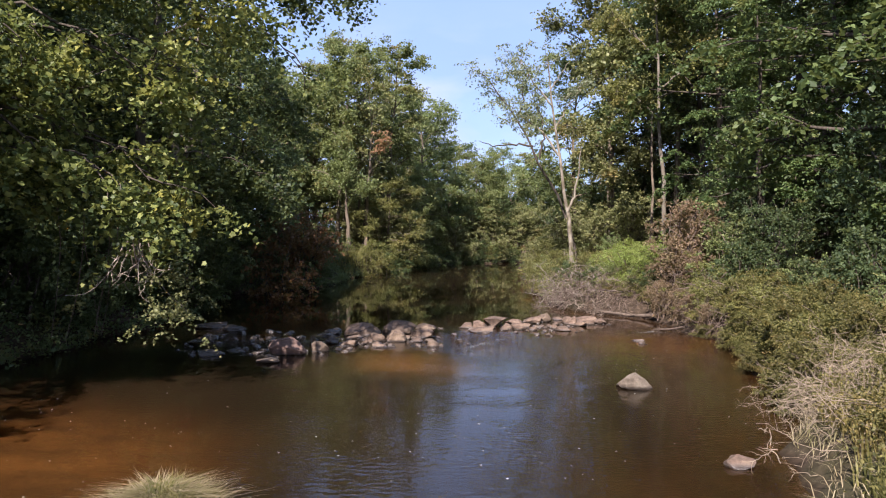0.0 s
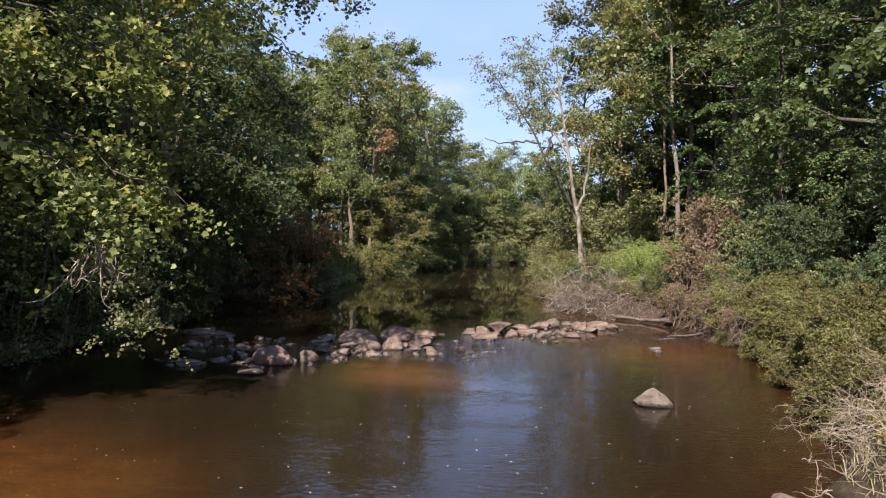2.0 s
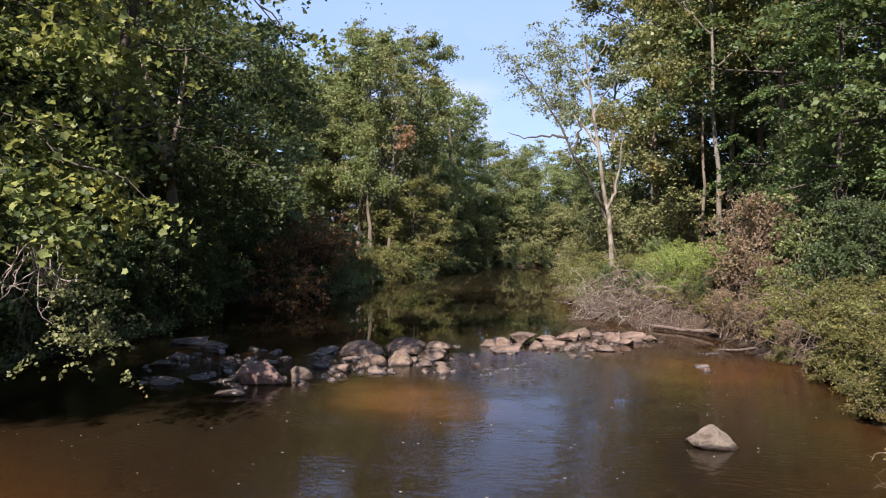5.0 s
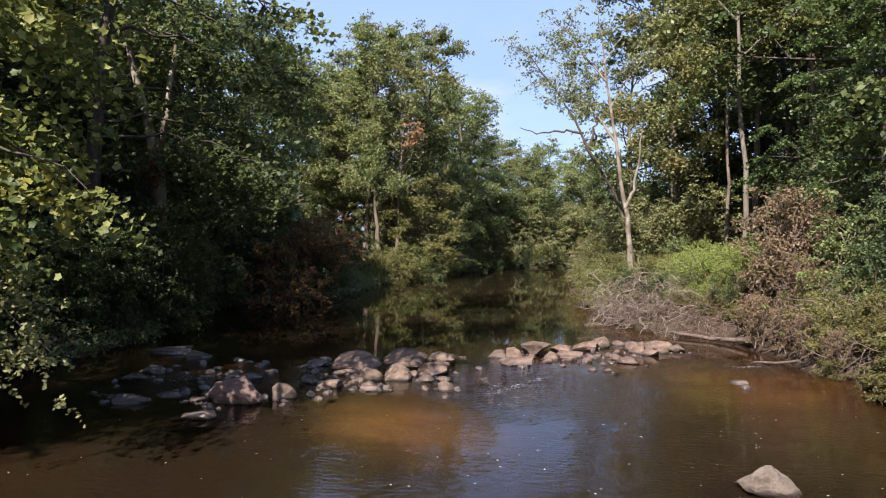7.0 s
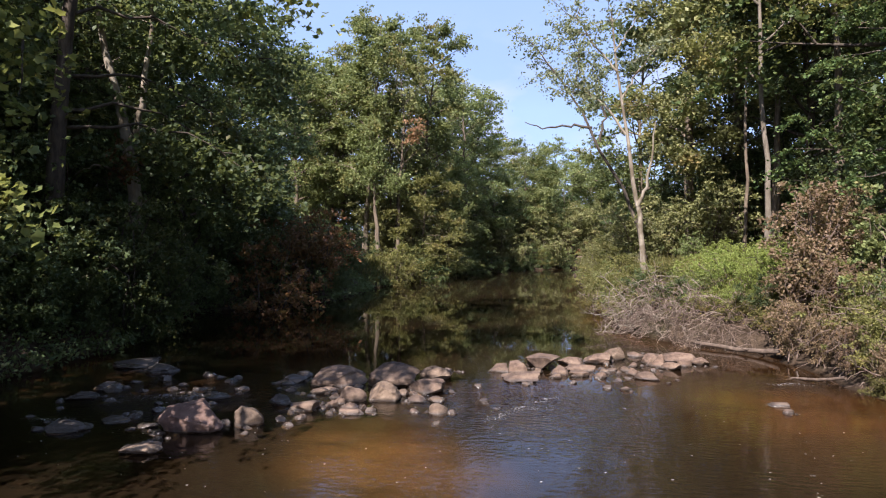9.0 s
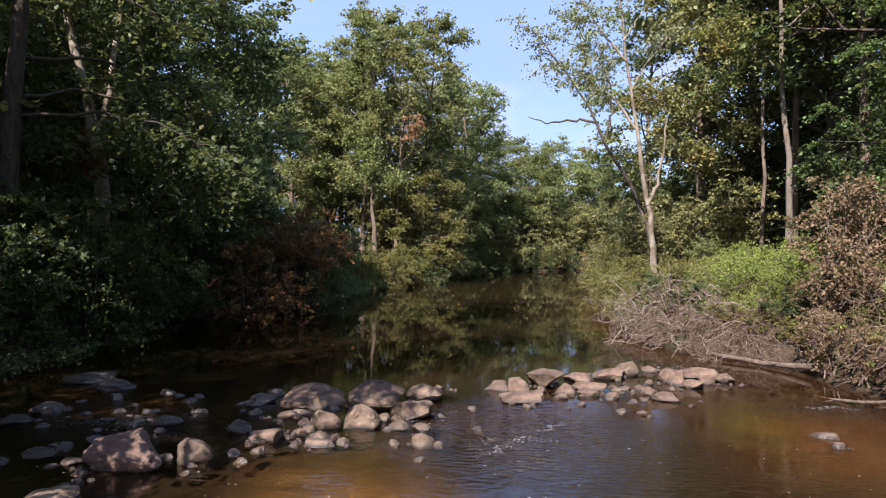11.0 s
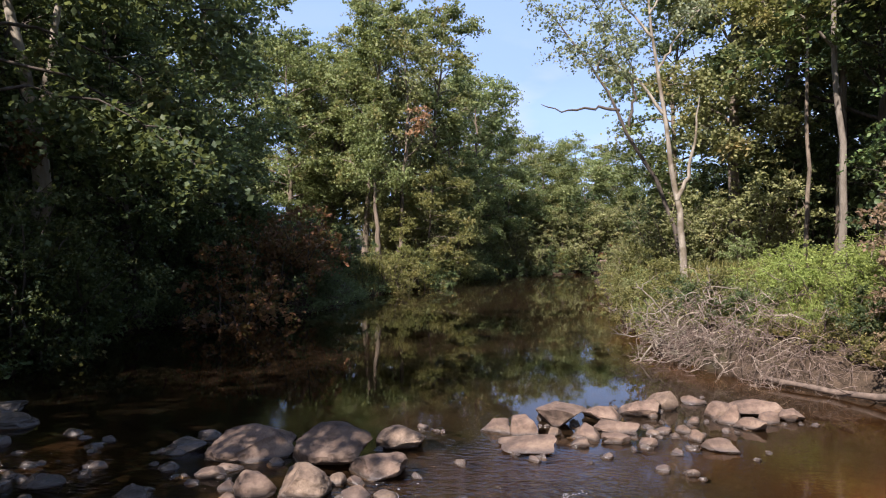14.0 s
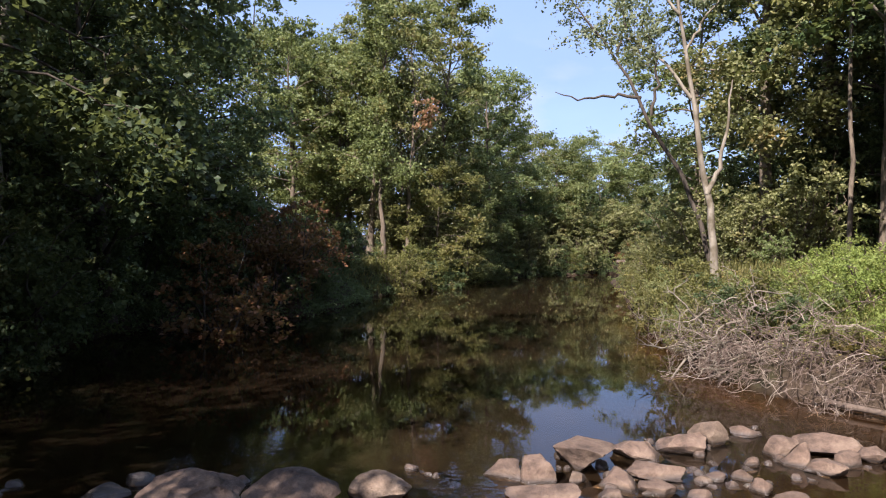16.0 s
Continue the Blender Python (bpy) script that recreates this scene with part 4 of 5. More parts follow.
stem_tree("slim straight tree with pale grey trunk and high yellow-green crown",
          [spine((0, 0, 0), (0.05, 0, 3), (-0.25, 0, 7), (-0.35, 0, 11), (-0.5, 0, 14.5), r0=0.125, r1=0.03),
           spine((-0.25, 0, 6.8), (-1.5, -0.5, 8.0), (-2.6, -0.6, 8.2), r0=0.05, r1=0.012),
           spine((-0.3, 0, 8.2), (1.2, -0.3, 9.6), (2.3, -0.5, 10.2), r0=0.05, r1=0.012),
           spine((-0.35, 0, 9.8), (-1.9, -0.2, 11.4), (-2.7, -0.3, 12.2), r0=0.05, r1=0.012)],
          [((-0.3, 0, 6.9), (-2.7, -0.6, 8.2), 12), ((-0.3, 0, 8.4), (2.4, -0.5, 10.2), 12), ((-0.4, 0, 10), (-2.8, -0.3, 12.2), 12), ((-0.4, 0, 10.5), (-0.4, 0, 14.5), 14), ((-0.3, 0, 9), (0.6, 1.2, 12.5), 10)],
          LEAF_YELLOW, BARK_PALE, 7.0, 34.3, 0.15, 0.9, 8, 8, 5)
stem_tree("slim grey trunk in the shade of the woods",
          [spine((0, 0, 0), (0.1, 0, 4), (0.0, 0, 9), (0.2, 0, 14), r0=0.09, r1=0.03)], [((0, 0, 8), (0.2, 0, 14), 22)], LEAF_GREEN, BARK_BROWN, 7.2, 38.6, 0.16, 1.0, 8, 8, 6)
# its pale bark also stands in for sunlight that the canopy blocks
stem_tree("old tree with pale forked trunk hung with red creeper",
          [spine((0, 0, 0), (0.1, 0, 2.5), (0.0, 0, 5.2), (-0.3, 0, 6.3), (-1.0, 0, 8.6), (-1.4, 0, 12), r0=0.27, r1=0.06),
           spine((0.0, 0, 5.4), (0.35, 0, 6.8), (0.55, 0.2, 9.0), (0.6, 0.3, 11.5), r0=0.13, r1=0.03),
           spine((0.05, 0, 4.4), (-0.9, -0.4, 5.0), (-1.5, -0.6, 4.6), r0=0.05, r1=0.012)],
          [((-0.8, 0, 8.4), (-1.4, 0, 12), 14), ((0.5, 0.2, 8.5), (0.6, 0.3, 11.5), 12)], LEAF_DARK, BARK_WHITE, -13.3, 25.4, 0.18, 1.0, 7, 7, 8)
creeper = tagged(new("creeper"), "red-leaved creeper clinging to an old trunk", "climbing plant")
cp = np.array([(-13.3 + rng.normal() * 0.28, 25.1 + rng.normal() * 0.2, zg(-13.3, 25.4) + 4.9 + rng.normal() * 0.35) for _ in range(16)])
part("foliage", leaf_mesh("foliage", sprays(cp, 0.42, 6, 6, rng), 0.13, LEAF_RUST), creeper)
part("vine", tubes_mesh("vine", [(bend((-13.1, 25.15, zg(-13.1, 25.15) - 0.1), (0, 0, 1), 4.8, 9, rng, 0.05), np.linspace(0.03, 0.012, 10))], WOOD_DRY, 5), creeper)
# the turned branch high in the far trees
turned = stem_tree("young tree with one branch of bright orange leaves",
          [spine((0, 0, 0), (0.2, 0, 4), (0.5, 0, 7), (0.9, 0, 10), r0=0.10, r1=0.03), spine((0.45, 0, 6), (1.1, -1.0, 7.8), (1.9, -1.8, 8.8), r0=0.05, r1=0.012)],
          [((1.1, -1.3, 8.2), (2.3, -2.0, 9.0), 8)], LEAF_ORANGE, BARK_DARK, -13.0, 53.6, 0.18, 0.6, 6, 6, 9)
stem_tree("thin pale trunk leaning beside the water",
          [spine((0, 0, 0), (-0.1, 0, 2.4), (-0.3, 0, 5), (-0.2, 0, 9), r0=0.19, r1=0.04), spine((-0.25, 0, 4.4), (0.8, -0.2, 5.2), (1.6, -0.4, 5.4), r0=0.05, r1=0.01)],
          [((-0.3, -0.5, 4.0), (-0.2, -0.6, 9), 44), ((0, 0, 4.8), (1.6, -0.4, 5.4), 12), ((-0.3, -0.3, 4.8), (-1.9, -0.5, 5.6), 12)], LEAF_GREEN, BARK_BROWN, -13.6, 51.6, 0.14, 0.9, 8, 8, 10)

# ---- undergrowth ----
b_dark = make_shrub("dense dark green shrub on the shaded bank", 51, 1.9, 3.2, LEAF_DARK, BARK_DARK, 0.12, 8, 10, 11, 0.62, lower=0.03, ends_per=6, hidden=True)
place(b_dark, -12.6, 16.2, 0, copy=False)
b_big = make_shrub("tall dark green thicket of young trees", 52, 2.6, 6.2, LEAF_DARK, BARK_DARK, 0.125, 20, 9, 10, 0.75, ends_per=7, lower=0.1, hidden=True)
place(b_big, -15.2, 22.5, 0, copy=False)
b_green = make_shrub("leafy green shrub at the water's edge", 53, 1.8, 3.4, LEAF_GREEN, BARK_BROWN, 0.12, 15, 8, 8, 0.52, lower=0.08)
place(b_green, -11.4, 53.5, 0, 0.8, copy=False)
b_yel = make_shrub("yellow-green willow shrub arching over the water", 54, 1.7, 2.3, LEAF_YELLOW, BARK_BROWN, 0.12, 15, 8, 8, 0.45, lower=0.08, slim=0.24)
place(b_yel, -11.3, 47.6, 0, copy=False)
for x, y, z in ((-11.6, 49.4, 0.9), (-10.9, 51.0, 1.0), (-10.4, 52.4, 0.9), (-12.6, 48.4, 0.6), (-11.9, 50.6, 0.8)):
    place(b_yel, x, y, rng.uniform(0, 360), z)
b_oli = make_shrub("tall olive-green thicket on the creek bank", 55, 2.4, 5.2, LEAF_OLIVE, BARK_BROWN, 0.14, 20, 8, 8, 0.66, ends_per=7, lower=0.06, hidden=True)
place(b_oli, -12.6, 55.5, 0, copy=False)
b_rust = make_shrub("half-dead shrub with rust-brown drooping leaves", 56, 1.9, 3.6, LEAF_RUST, BARK_DARK, 0.13, 12, 7, 7, 0.55)
place(b_rust, -12.4, 37.4, 0, copy=False)
for k in range(15):                                   # overhang along the far waterline
    y = 52.0 + 1.55 * k
    place(b_dark, shore_l(y) + 0.25, y, rng.uniform(0, 360), rng.uniform(0.6, 0.85))
b_vine = make_shrub("tangle of dry brown vines and withered leaves", 57, 1.3, 4.0, LEAF_DRY, WOOD_DRY, 0.10, 15, 8, 8, 0.46, lower=0.12)
place(b_vine, 6.3, 26.6, 0, copy=False)
b_herb = make_shrub("low leafy olive-green bank herbs", 58, 1.1, 1.1, LEAF_HERB, BARK_BROWN, 0.050, 9, 12, 14, 0.30, lower=0.05, slim=0.30, hidden=True, name="herb_clump", category="herb")
place(b_herb, 6.2, 14.5, 0, copy=False)
b_fresh = make_shrub("soft mound of bright green herbs on the sunny bank", 60, 1.25, 1.35, LEAF_FRESH, BARK_BROWN, 0.06, 10, 11, 11, 0.34, lower=0.03, slim=0.22, name="herb_clump", category="herb")
place(b_fresh, 4.4, 28.6, 0, copy=False)
for x, y, z in ((4.8, 27.4, 0.75), (5.6, 26.7, 0.8), (3.6, 28.7, 0.7), (6.2, 25.9, 0.8), (5.4, 28.2, 1.0), (3.9, 29.8, 0.9), (5.0, 30.2, 1.1), (6.2, 29.4, 1.0), (4.6, 31.6, 0.9), (5.9, 31.2, 0.9), (6.4, 27.8, 0.8), (3.4, 31.2, 0.7), (5.5, 32.8, 0.8)):
    place(b_fresh, x, y, rng.uniform(0, 360), z)
b_low = make_shrub("low olive leafy weeds on the bank", 59, 0.75, 0.75, LEAF_HERB, BARK_BROWN, 0.045, 8, 12, 13, 0.24, lower=0.05, hidden=True, name="herb_clump", category="herb")
place(b_low, 6.6, 16.2, 0, copy=False)
for k in range(30):                                   # left bank, shaded
    y = 5 + 1.42 * k
    if 17.5 < y < 40:
        place(b_dark, shore_l(y) - 0.25 - rng.uniform(0, 0.5), y, rng.uniform(0, 360), rng.uniform(0.45, 0.7))
    if y > 16:
        place(b_dark, (shore_l(y) if y < 40 else min(shore_l(y), -12.6)) - 1.2 - rng.uniform(0, 0.9), y + 0.7, rng.uniform(0, 360), rng.uniform(0.7, 1.05))
    place((b_big if k % 3 else b_green) if y < 36 else b_green, shore_l(y) - 3.2 - rng.uniform(0, 2.2), y + 0.6, rng.uniform(0, 360), rng.uniform(0.75, 1.15))
for k in range(15):
    place(b_big, -20.5 - rng.uniform(0, 4) - (4 if k > 7 else 0), 9 + 3 * k, rng.uniform(0, 360), rng.uniform(0.9, 1.2))
for x, y, z in ((-19, 39, 0.95), (-22.5, 43, 1.1), (-18.5, 43.5, 0.8), (-25, 47, 1.2), (-17.2, 36.5, 0.9), (-27, 52, 1.4), (-22, 36, 1.1), (-29, 45, 1.5)):
    place(b_big, x, y, rng.uniform(0, 360), z)
for x, y, z in ((-12.7, 23.7, 0.8), (-12.6, 25.0, 0.85)):
    place(b_big, x, y, rng.uniform(0, 360), z)
place(b_rust, -11.9, 32.4, 70, 1.3)
for x, y, z in ((-13.2, 24.3, 1.05), (-13.3, 26.2, 1.0), (-13.7, 23.0, 1.1)):
    place(b_dark, x, y, rng.uniform(0, 360), z)
for x, y, z in ((-11.9, 36.2, 1.1), (-13.0, 34.9, 1.0), (-13.4, 39.4, 1.0)):
    place(b_rust, x, y, rng.uniform(0, 360), z)
for k in range(17):                                   # far left bank to the bend
    y = 53.2 + 1.3 * k
    x = shore_l(y) - 0.6 - rng.uniform(0, 0.8)
    place((b_green, b_yel, b_oli, b_green, b_dark)[k % 5], x, y, rng.uniform(0, 360), rng.uniform(0.7, 1.1))
    place((b_oli, b_green, b_big)[k % 3], x - 2.6, y + 0.9, rng.uniform(0, 360), rng.uniform(0.95, 1.3))
for k in range(12):                                   # the turn of the left bank
    y = 69.5 + 1.25 * k
    place((b_oli, b_green, b_yel)[k % 3], shore_l(y) - 0.4, y, rng.uniform(0, 360), rng.uniform(0.6, 0.95))
    place((b_green, b_oli)[k % 2], shore_l(y) - 2.6, y + 0.4, rng.uniform(0, 360), rng.uniform(0.9, 1.2))
for k in range(11):                                   # beyond the bend
    place((b_oli, b_green, b_big)[k % 3], -8 + 2.3 * k, 76.5 + 0.9 * k * 0.5 + rng.uniform(-1, 1), rng.uniform(0, 360), rng.uniform(1.0, 1.5))
    place((b_big, b_oli)[k % 2], -14 + 3.2 * k, 86 + rng.uniform(-1, 1), rng.uniform(0, 360), rng.uniform(1.2, 1.6))
for y, d, kind, size in ((29.2, 1.2, b_yel, 0.62), (31.0, 0.9, b_herb, 1.0), (32.6, 0.8, b_yel, 0.6), (34.2, 0.9, b_yel, 0.66), (36.4, 0.8, b_yel, 0.7), (38.3, 0.9, b_green, 0.5), (40.8, 0.8, b_yel, 0.75), (43.0, 0.9, b_oli, 0.42),
                         (45.5, 0.9, b_yel, 0.9), (48.5, 1.0, b_oli, 0.5), (51.5, 1.1, b_yel, 0.95), (54.5, 1.1, b_green, 0.7), (57.5, 1.2, b_rust, 0.55), (60.5, 1.3, b_rust, 0.6), (64, 1.2, b_oli, 0.6)):
    place(kind, shore_r(y) + d, y, rng.uniform(0, 360), size)
for x, y, kind, size in ((5.0, 38.5, b_green, 0.6), (4.2, 40.8, b_oli, 0.7), (6.2, 40.6, b_oli, 0.95), (3.4, 44.0, b_oli, 0.9), (6.6, 46.5, b_big, 1.1), (3.2, 50.0, b_oli, 1.0), (4.4, 55.5, b_big, 0.9),
                         (5.2, 61.0, b_oli, 1.1), (9.5, 67.0, b_big, 1.2), (12, 45, b_big, 1.2), (9.0, 43.0, b_big, 1.2), (10.6, 47.5, b_big, 1.3), (8.0, 49.0, b_big, 1.2), (9.2, 33.2, b_dark, 0.5), (11.4, 38.5, b_big, 1.1), (8.2, 31.6, b_dark, 0.9), (9.4, 29.6, b_big, 0.9), (12.2, 28.4, b_big, 1.2), (7.2, 28.6, b_vine, 0.9), (5.6, 25.4, b_vine, 0.75),
                         (7.4, 25.0, b_green, 1.0), (8.4, 23.4, b_big, 0.55), (9.6, 20.4, b_dark, 0.6), (10.6, 17.6, b_dark, 0.6), (7.2, 22.9, b_dark, 0.6), (11.2, 14.0, b_dark, 0.7), (8.1, 17.0, b_dark, 0.50), (8.7, 15.0, b_dark, 0.52), (7.7, 19.0, b_dark, 0.48), (8.9, 13.0, b_dark, 0.48), (7.3, 18.0, b_green, 0.42), (7.9, 15.8, b_green, 0.40), (8.2, 20.8, b_green, 0.5), (12.0, 10.5, b_big, 1.0), (8.6, 17.6, b_dark, 0.7), (9.2, 14.6, b_dark, 0.6),
                         (11.4, 21.0, b_big, 1.1), (13.5, 24.5, b_big, 1.2), (6.5, 23.3, b_green, 0.55), (14.0, 17.0, b_big, 1.3), (14.5, 35.0, b_big, 1.3), (10.0, 7.0, b_dark, 0.9)):
    place(kind, x, y, rng.uniform(0, 360), size)
for x, y, kind, size in ((1.9, 30.4, b_dark, 0.42), (2.3, 29.3, b_dark, 0.42), (2.9, 28.4, b_dark, 0.36), (2.4, 30.6, b_green, 0.48), (3.0, 29.5, b_green, 0.46), (3.6, 28.3, b_green, 0.36), (1.7, 31.8, b_green, 0.45), (2.2, 33.2, b_dark, 0.4), (5.0, 26.3, b_dark, 0.4), (3.4, 27.5, b_fresh, 0.42), (4.0, 27.0, b_fresh, 0.40), (4.5, 26.5, b_low, 0.8), (4.1, 26.4, b_low, 0.7), (4.9, 25.7, b_low, 0.8), (3.5, 27.0, b_low, 0.6)):
    place(kind, x, y, rng.uniform(0, 360), size)
for y, d, kind, size in ((29.8, 0.35, b_yel, 0.55), (31.0, 0.25, b_yel, 0.55), (32.2, 0.2, b_green, 0.40), (33.4, 0.2, b_yel, 0.62), (34.8, 0.15, b_yel, 0.55), (36.2, 0.2, b_oli, 0.32),
                         (37.6, 0.2, b_yel, 0.6), (39.4, 0.2, b_green, 0.4), (41.5, 0.2, b_yel, 0.6), (44.0, 0.3, b_yel, 0.6), (47.0, 0.3, b_oli, 0.35), (50.0, 0.3, b_yel, 0.7), (53.0, 0.3, b_green, 0.45)):
    place(kind, shore_r(y) + d, y, rng.uniform(0, 360), size)
for y, d, size in ((24.9, 0.3, 0.40), (24.0, 0.2, 0.42), (23.1, 0.2, 0.36), (22.0, 0.2, 0.34), (20.8, 0.2, 0.28), (19.6, 0.3, 0.24), (25.6, 1.2, 0.6), (24.4, 1.3, 0.5)):
    place(b_vine, shore_r(y) + d, y, rng.uniform(0, 360), size)
for y, d, size in ((23.4, 1.0, 0.6), (22.5, 0.6, 0.5), (21.5, 0.45, 0.45), (20.9, 0.8, 0.5), (20.2, 0.4, 0.42), (19.4, 0.5, 0.42), (18.6, 0.8, 0.5), (17.6, 0.6, 0.4)):
    place(b_yel, shore_r(y) + d, y, rng.uniform(0, 360), size)
for y, d, size in ((24.4, 1.4, 0.9), (22.6, 1.3, 0.9), (21.6, 1.0, 0.8), (20.6, 0.9, 0.8), (19.6, 1.0, 0.85), (18.0, 1.2, 0.8), (16.4, 0.9, 0.7)):
    place(b_herb, shore_r(y) + d, y, rng.uniform(0, 360), size)
for k in range(34):                                   # leafy clumps on the open bank
    y = 7.0 + 0.45 * k + rng.uniform(-0.2, 0.2)
    place(b_low, shore_r(y) + rng.uniform(0.9, 5.0), y, rng.uniform(0, 360), rng.uniform(0.6, 1.2))
for k in range(26):                                   # herbs on the open right bank
    y = 7.5 + 0.55 * k + rng.uniform(-0.2, 0.2)
    place(b_herb, shore_r(y) + rng.uniform(0.5, 4.0), y, rng.uniform(0, 360), rng.uniform(0.45, 0.95))


b_weed = make_shrub("tall leafy weeds crowding the creek bank", 65, 0.95, 1.5, LEAF_HERB, BARK_BROWN, 0.056, 11, 12, 14, 0.30, lower=0.12, slim=0.32, ends_per=6, hidden=True, name="herb_clump", category="herb")
place(b_weed, 6.6, 16.4, 0, 0.9, copy=False)
rw = np.random.default_rng(23)
for k in range(30):                                   # a tall face of weeds along the water
    y = 11.8 + 0.31 * k
    place(b_weed, shore_r(y) + 0.42 + rw.uniform(0, 0.45) + (0.9 if k % 2 else 0.0), y, rw.uniform(0, 360), rw.uniform(0.55, 0.9))


for k in range(16):                                   # low weeds hanging over the cut bank
    y = 12.6 + 0.55 * k
    place(b_low, shore_r(y) + rw.uniform(0.0, 0.22), y, rw.uniform(0, 360), rw.uniform(0.45, 0.75))


def blades(name, label, pts, tall, material, lean=0.35, wide=0.012, seed=3):
    """Grass: bent narrow blades of three triangles."""
    r = np.random.default_rng(seed)
    n = len(pts)
    h = tall * r.uniform(0.5, 1.25, n)[:, None]
    az = r.uniform(0, 6.28, n)
    d = np.column_stack([np.cos(az), np.sin(az), np.zeros(n)])
    w = np.column_stack([-np.sin(az), np.cos(az), np.zeros(n)]) * wide
    up = np.array([0, 0, 1.0])
    k = lean * r.uniform(0.2, 1.8, n)[:, None]
    mid = pts + up * h * 0.6 + d * h * k * 0.3
    tip = pts + up * h * (1 - 0.35 * np.minimum(k, 1.2)) + d * h * k
    v = np.stack([pts - w, pts + w, mid - w * 0.8, mid + w * 0.8, tip], 1).reshape(-1, 3)
    f = np.array([[0, 1, 3], [0, 3, 2], [2, 3, 4]])[None] + (np.arange(n) * 5)[:, None, None]
    return tagged(new(name, mesh_of(name, v, f.reshape(-1, 3), material)), label, "grass", kind="stuff")


def scatter_right(n, y0, y1, d0, d1, seed):
    r = np.random.default_rng(seed)
    y = r.uniform(y0, y1, n)
    x = shore_r(y) + d0 + (d1 - d0) * r.uniform(0, 1, n) ** 1.2
    keep = ripple(x, y, 1.1, 0.7) + r.normal(size=n) * 0.5 > -0.7
    x, y = x[keep], y[keep]
    return np.column_stack([x, y, height_at(x, y) - 0.02])


blades("meadow_grass", "tall olive and golden meadow grass on the bank", scatter_right(26000, 5.5, 22, 0.5, 6.5, 1), 0.38, BLADE_GREEN)
blades("straw_grass", "dry straw-coloured grass and stalks on the bank", scatter_right(3000, 5.5, 13, 0.15, 2.0, 2), 0.26, BLADE_STRAW, 1.3, 0.006)
blades("fresh_grass", "bright fresh green grass on the sunny bank", scatter_right(26000, 26.2, 33, 1.9, 5.4, 4), 0.22, BLADE_BRIGHT, 0.6, 0.008)
blades("shore_grass", "thin dry grass on the low shore behind the brush", scatter_right(6000, 22.5, 33, 1.6, 3.4, 5), 0.24, BLADE_GREEN, 0.9, 0.008)
blades("bank_grass", "rough green grass along the far bank", scatter_right(14000, 33, 60, 1.0, 6.0, 6), 0.42, BLADE_GREEN, wide=0.012)
r7 = np.random.default_rng(7)
ly = r7.uniform(44, 70, 9000)
lx = shore_l(ly) - r7.uniform(0.1, 3.5, 9000)
blades("left_bank_grass", "pale grass fringing the far waterline", np.column_stack([lx, ly, height_at(lx, ly) - 0.02]), 0.6, BLADE_GREEN, wide=0.016)
# leafy weeds through the meadow
wp = np.concatenate([scatter_right(7600, 6, 22, 0.5, 6.5, 9), scatter_right(3000, 22, 36, 0.5, 5.5, 19)])
wp = np.repeat(wp, 15, 0) + np.random.default_rng(10).normal(size=(len(wp) * 15, 3)) * np.array([0.11, 0.11, 0.12]) + np.array([0, 0, 0.30])
tagged(new("weeds", leaf_mesh("weeds", wp, 0.050, BLADE_GREEN, 0.7, False, 0.26)), "leafy golden-green weeds covering the bank", "weeds", kind="stuff")

# dark ground herbs under the left trees
ry = np.random.default_rng(14)
hy = ry.uniform(9, 47, 4200)
hx = shore_l(hy) + 0.25 - 3.2 * ry.uniform(0, 1, 4200) ** 1.3
hp = np.column_stack([hx, hy, np.maximum(height_at(hx, hy), 0.02)])
hp = np.repeat(hp, 8, 0) + ry.normal(size=(len(hp) * 8, 3)) * np.array([0.15, 0.15, 0.12]) + np.array([0, 0, 0.22])
hp[:, 2] = np.maximum(hp[:, 2], 0.03)
tagged(new("undergrowth", leaf_mesh("undergrowth", hp, 0.11, LEAF_DARK, 0.8, False, 0.3)), "dark leafy undergrowth hanging over the shaded waterline", "undergrowth", kind="stuff")

# grass tussock standing in the shallows
rt = np.random.default_rng(29)
for count, tall, lean, wide, material, label, seed in ((4200, 0.24, 1.8, 0.004, BLADE_STRAW, "straw-coloured grass tussock standing in the shallow water", 12),
                                                       (2600, 0.26, 1.3, 0.005, BLADE_GREEN, "green blades growing through the grass tussock", 13)):
    ta, tr = rt.uniform(0, 6.28, count), 0.44 * np.sqrt(rt.uniform(0, 1, count))
    tx, ty = -3.65 + np.cos(ta) * tr * 1.25, 7.2 + np.sin(ta) * tr
    blades("grass_tussock", label, np.column_stack([tx, ty, np.maximum(height_at(tx, ty), -0.05) - 0.02]), tall, material, lean, wide, seed)

# ---- dead wood ----


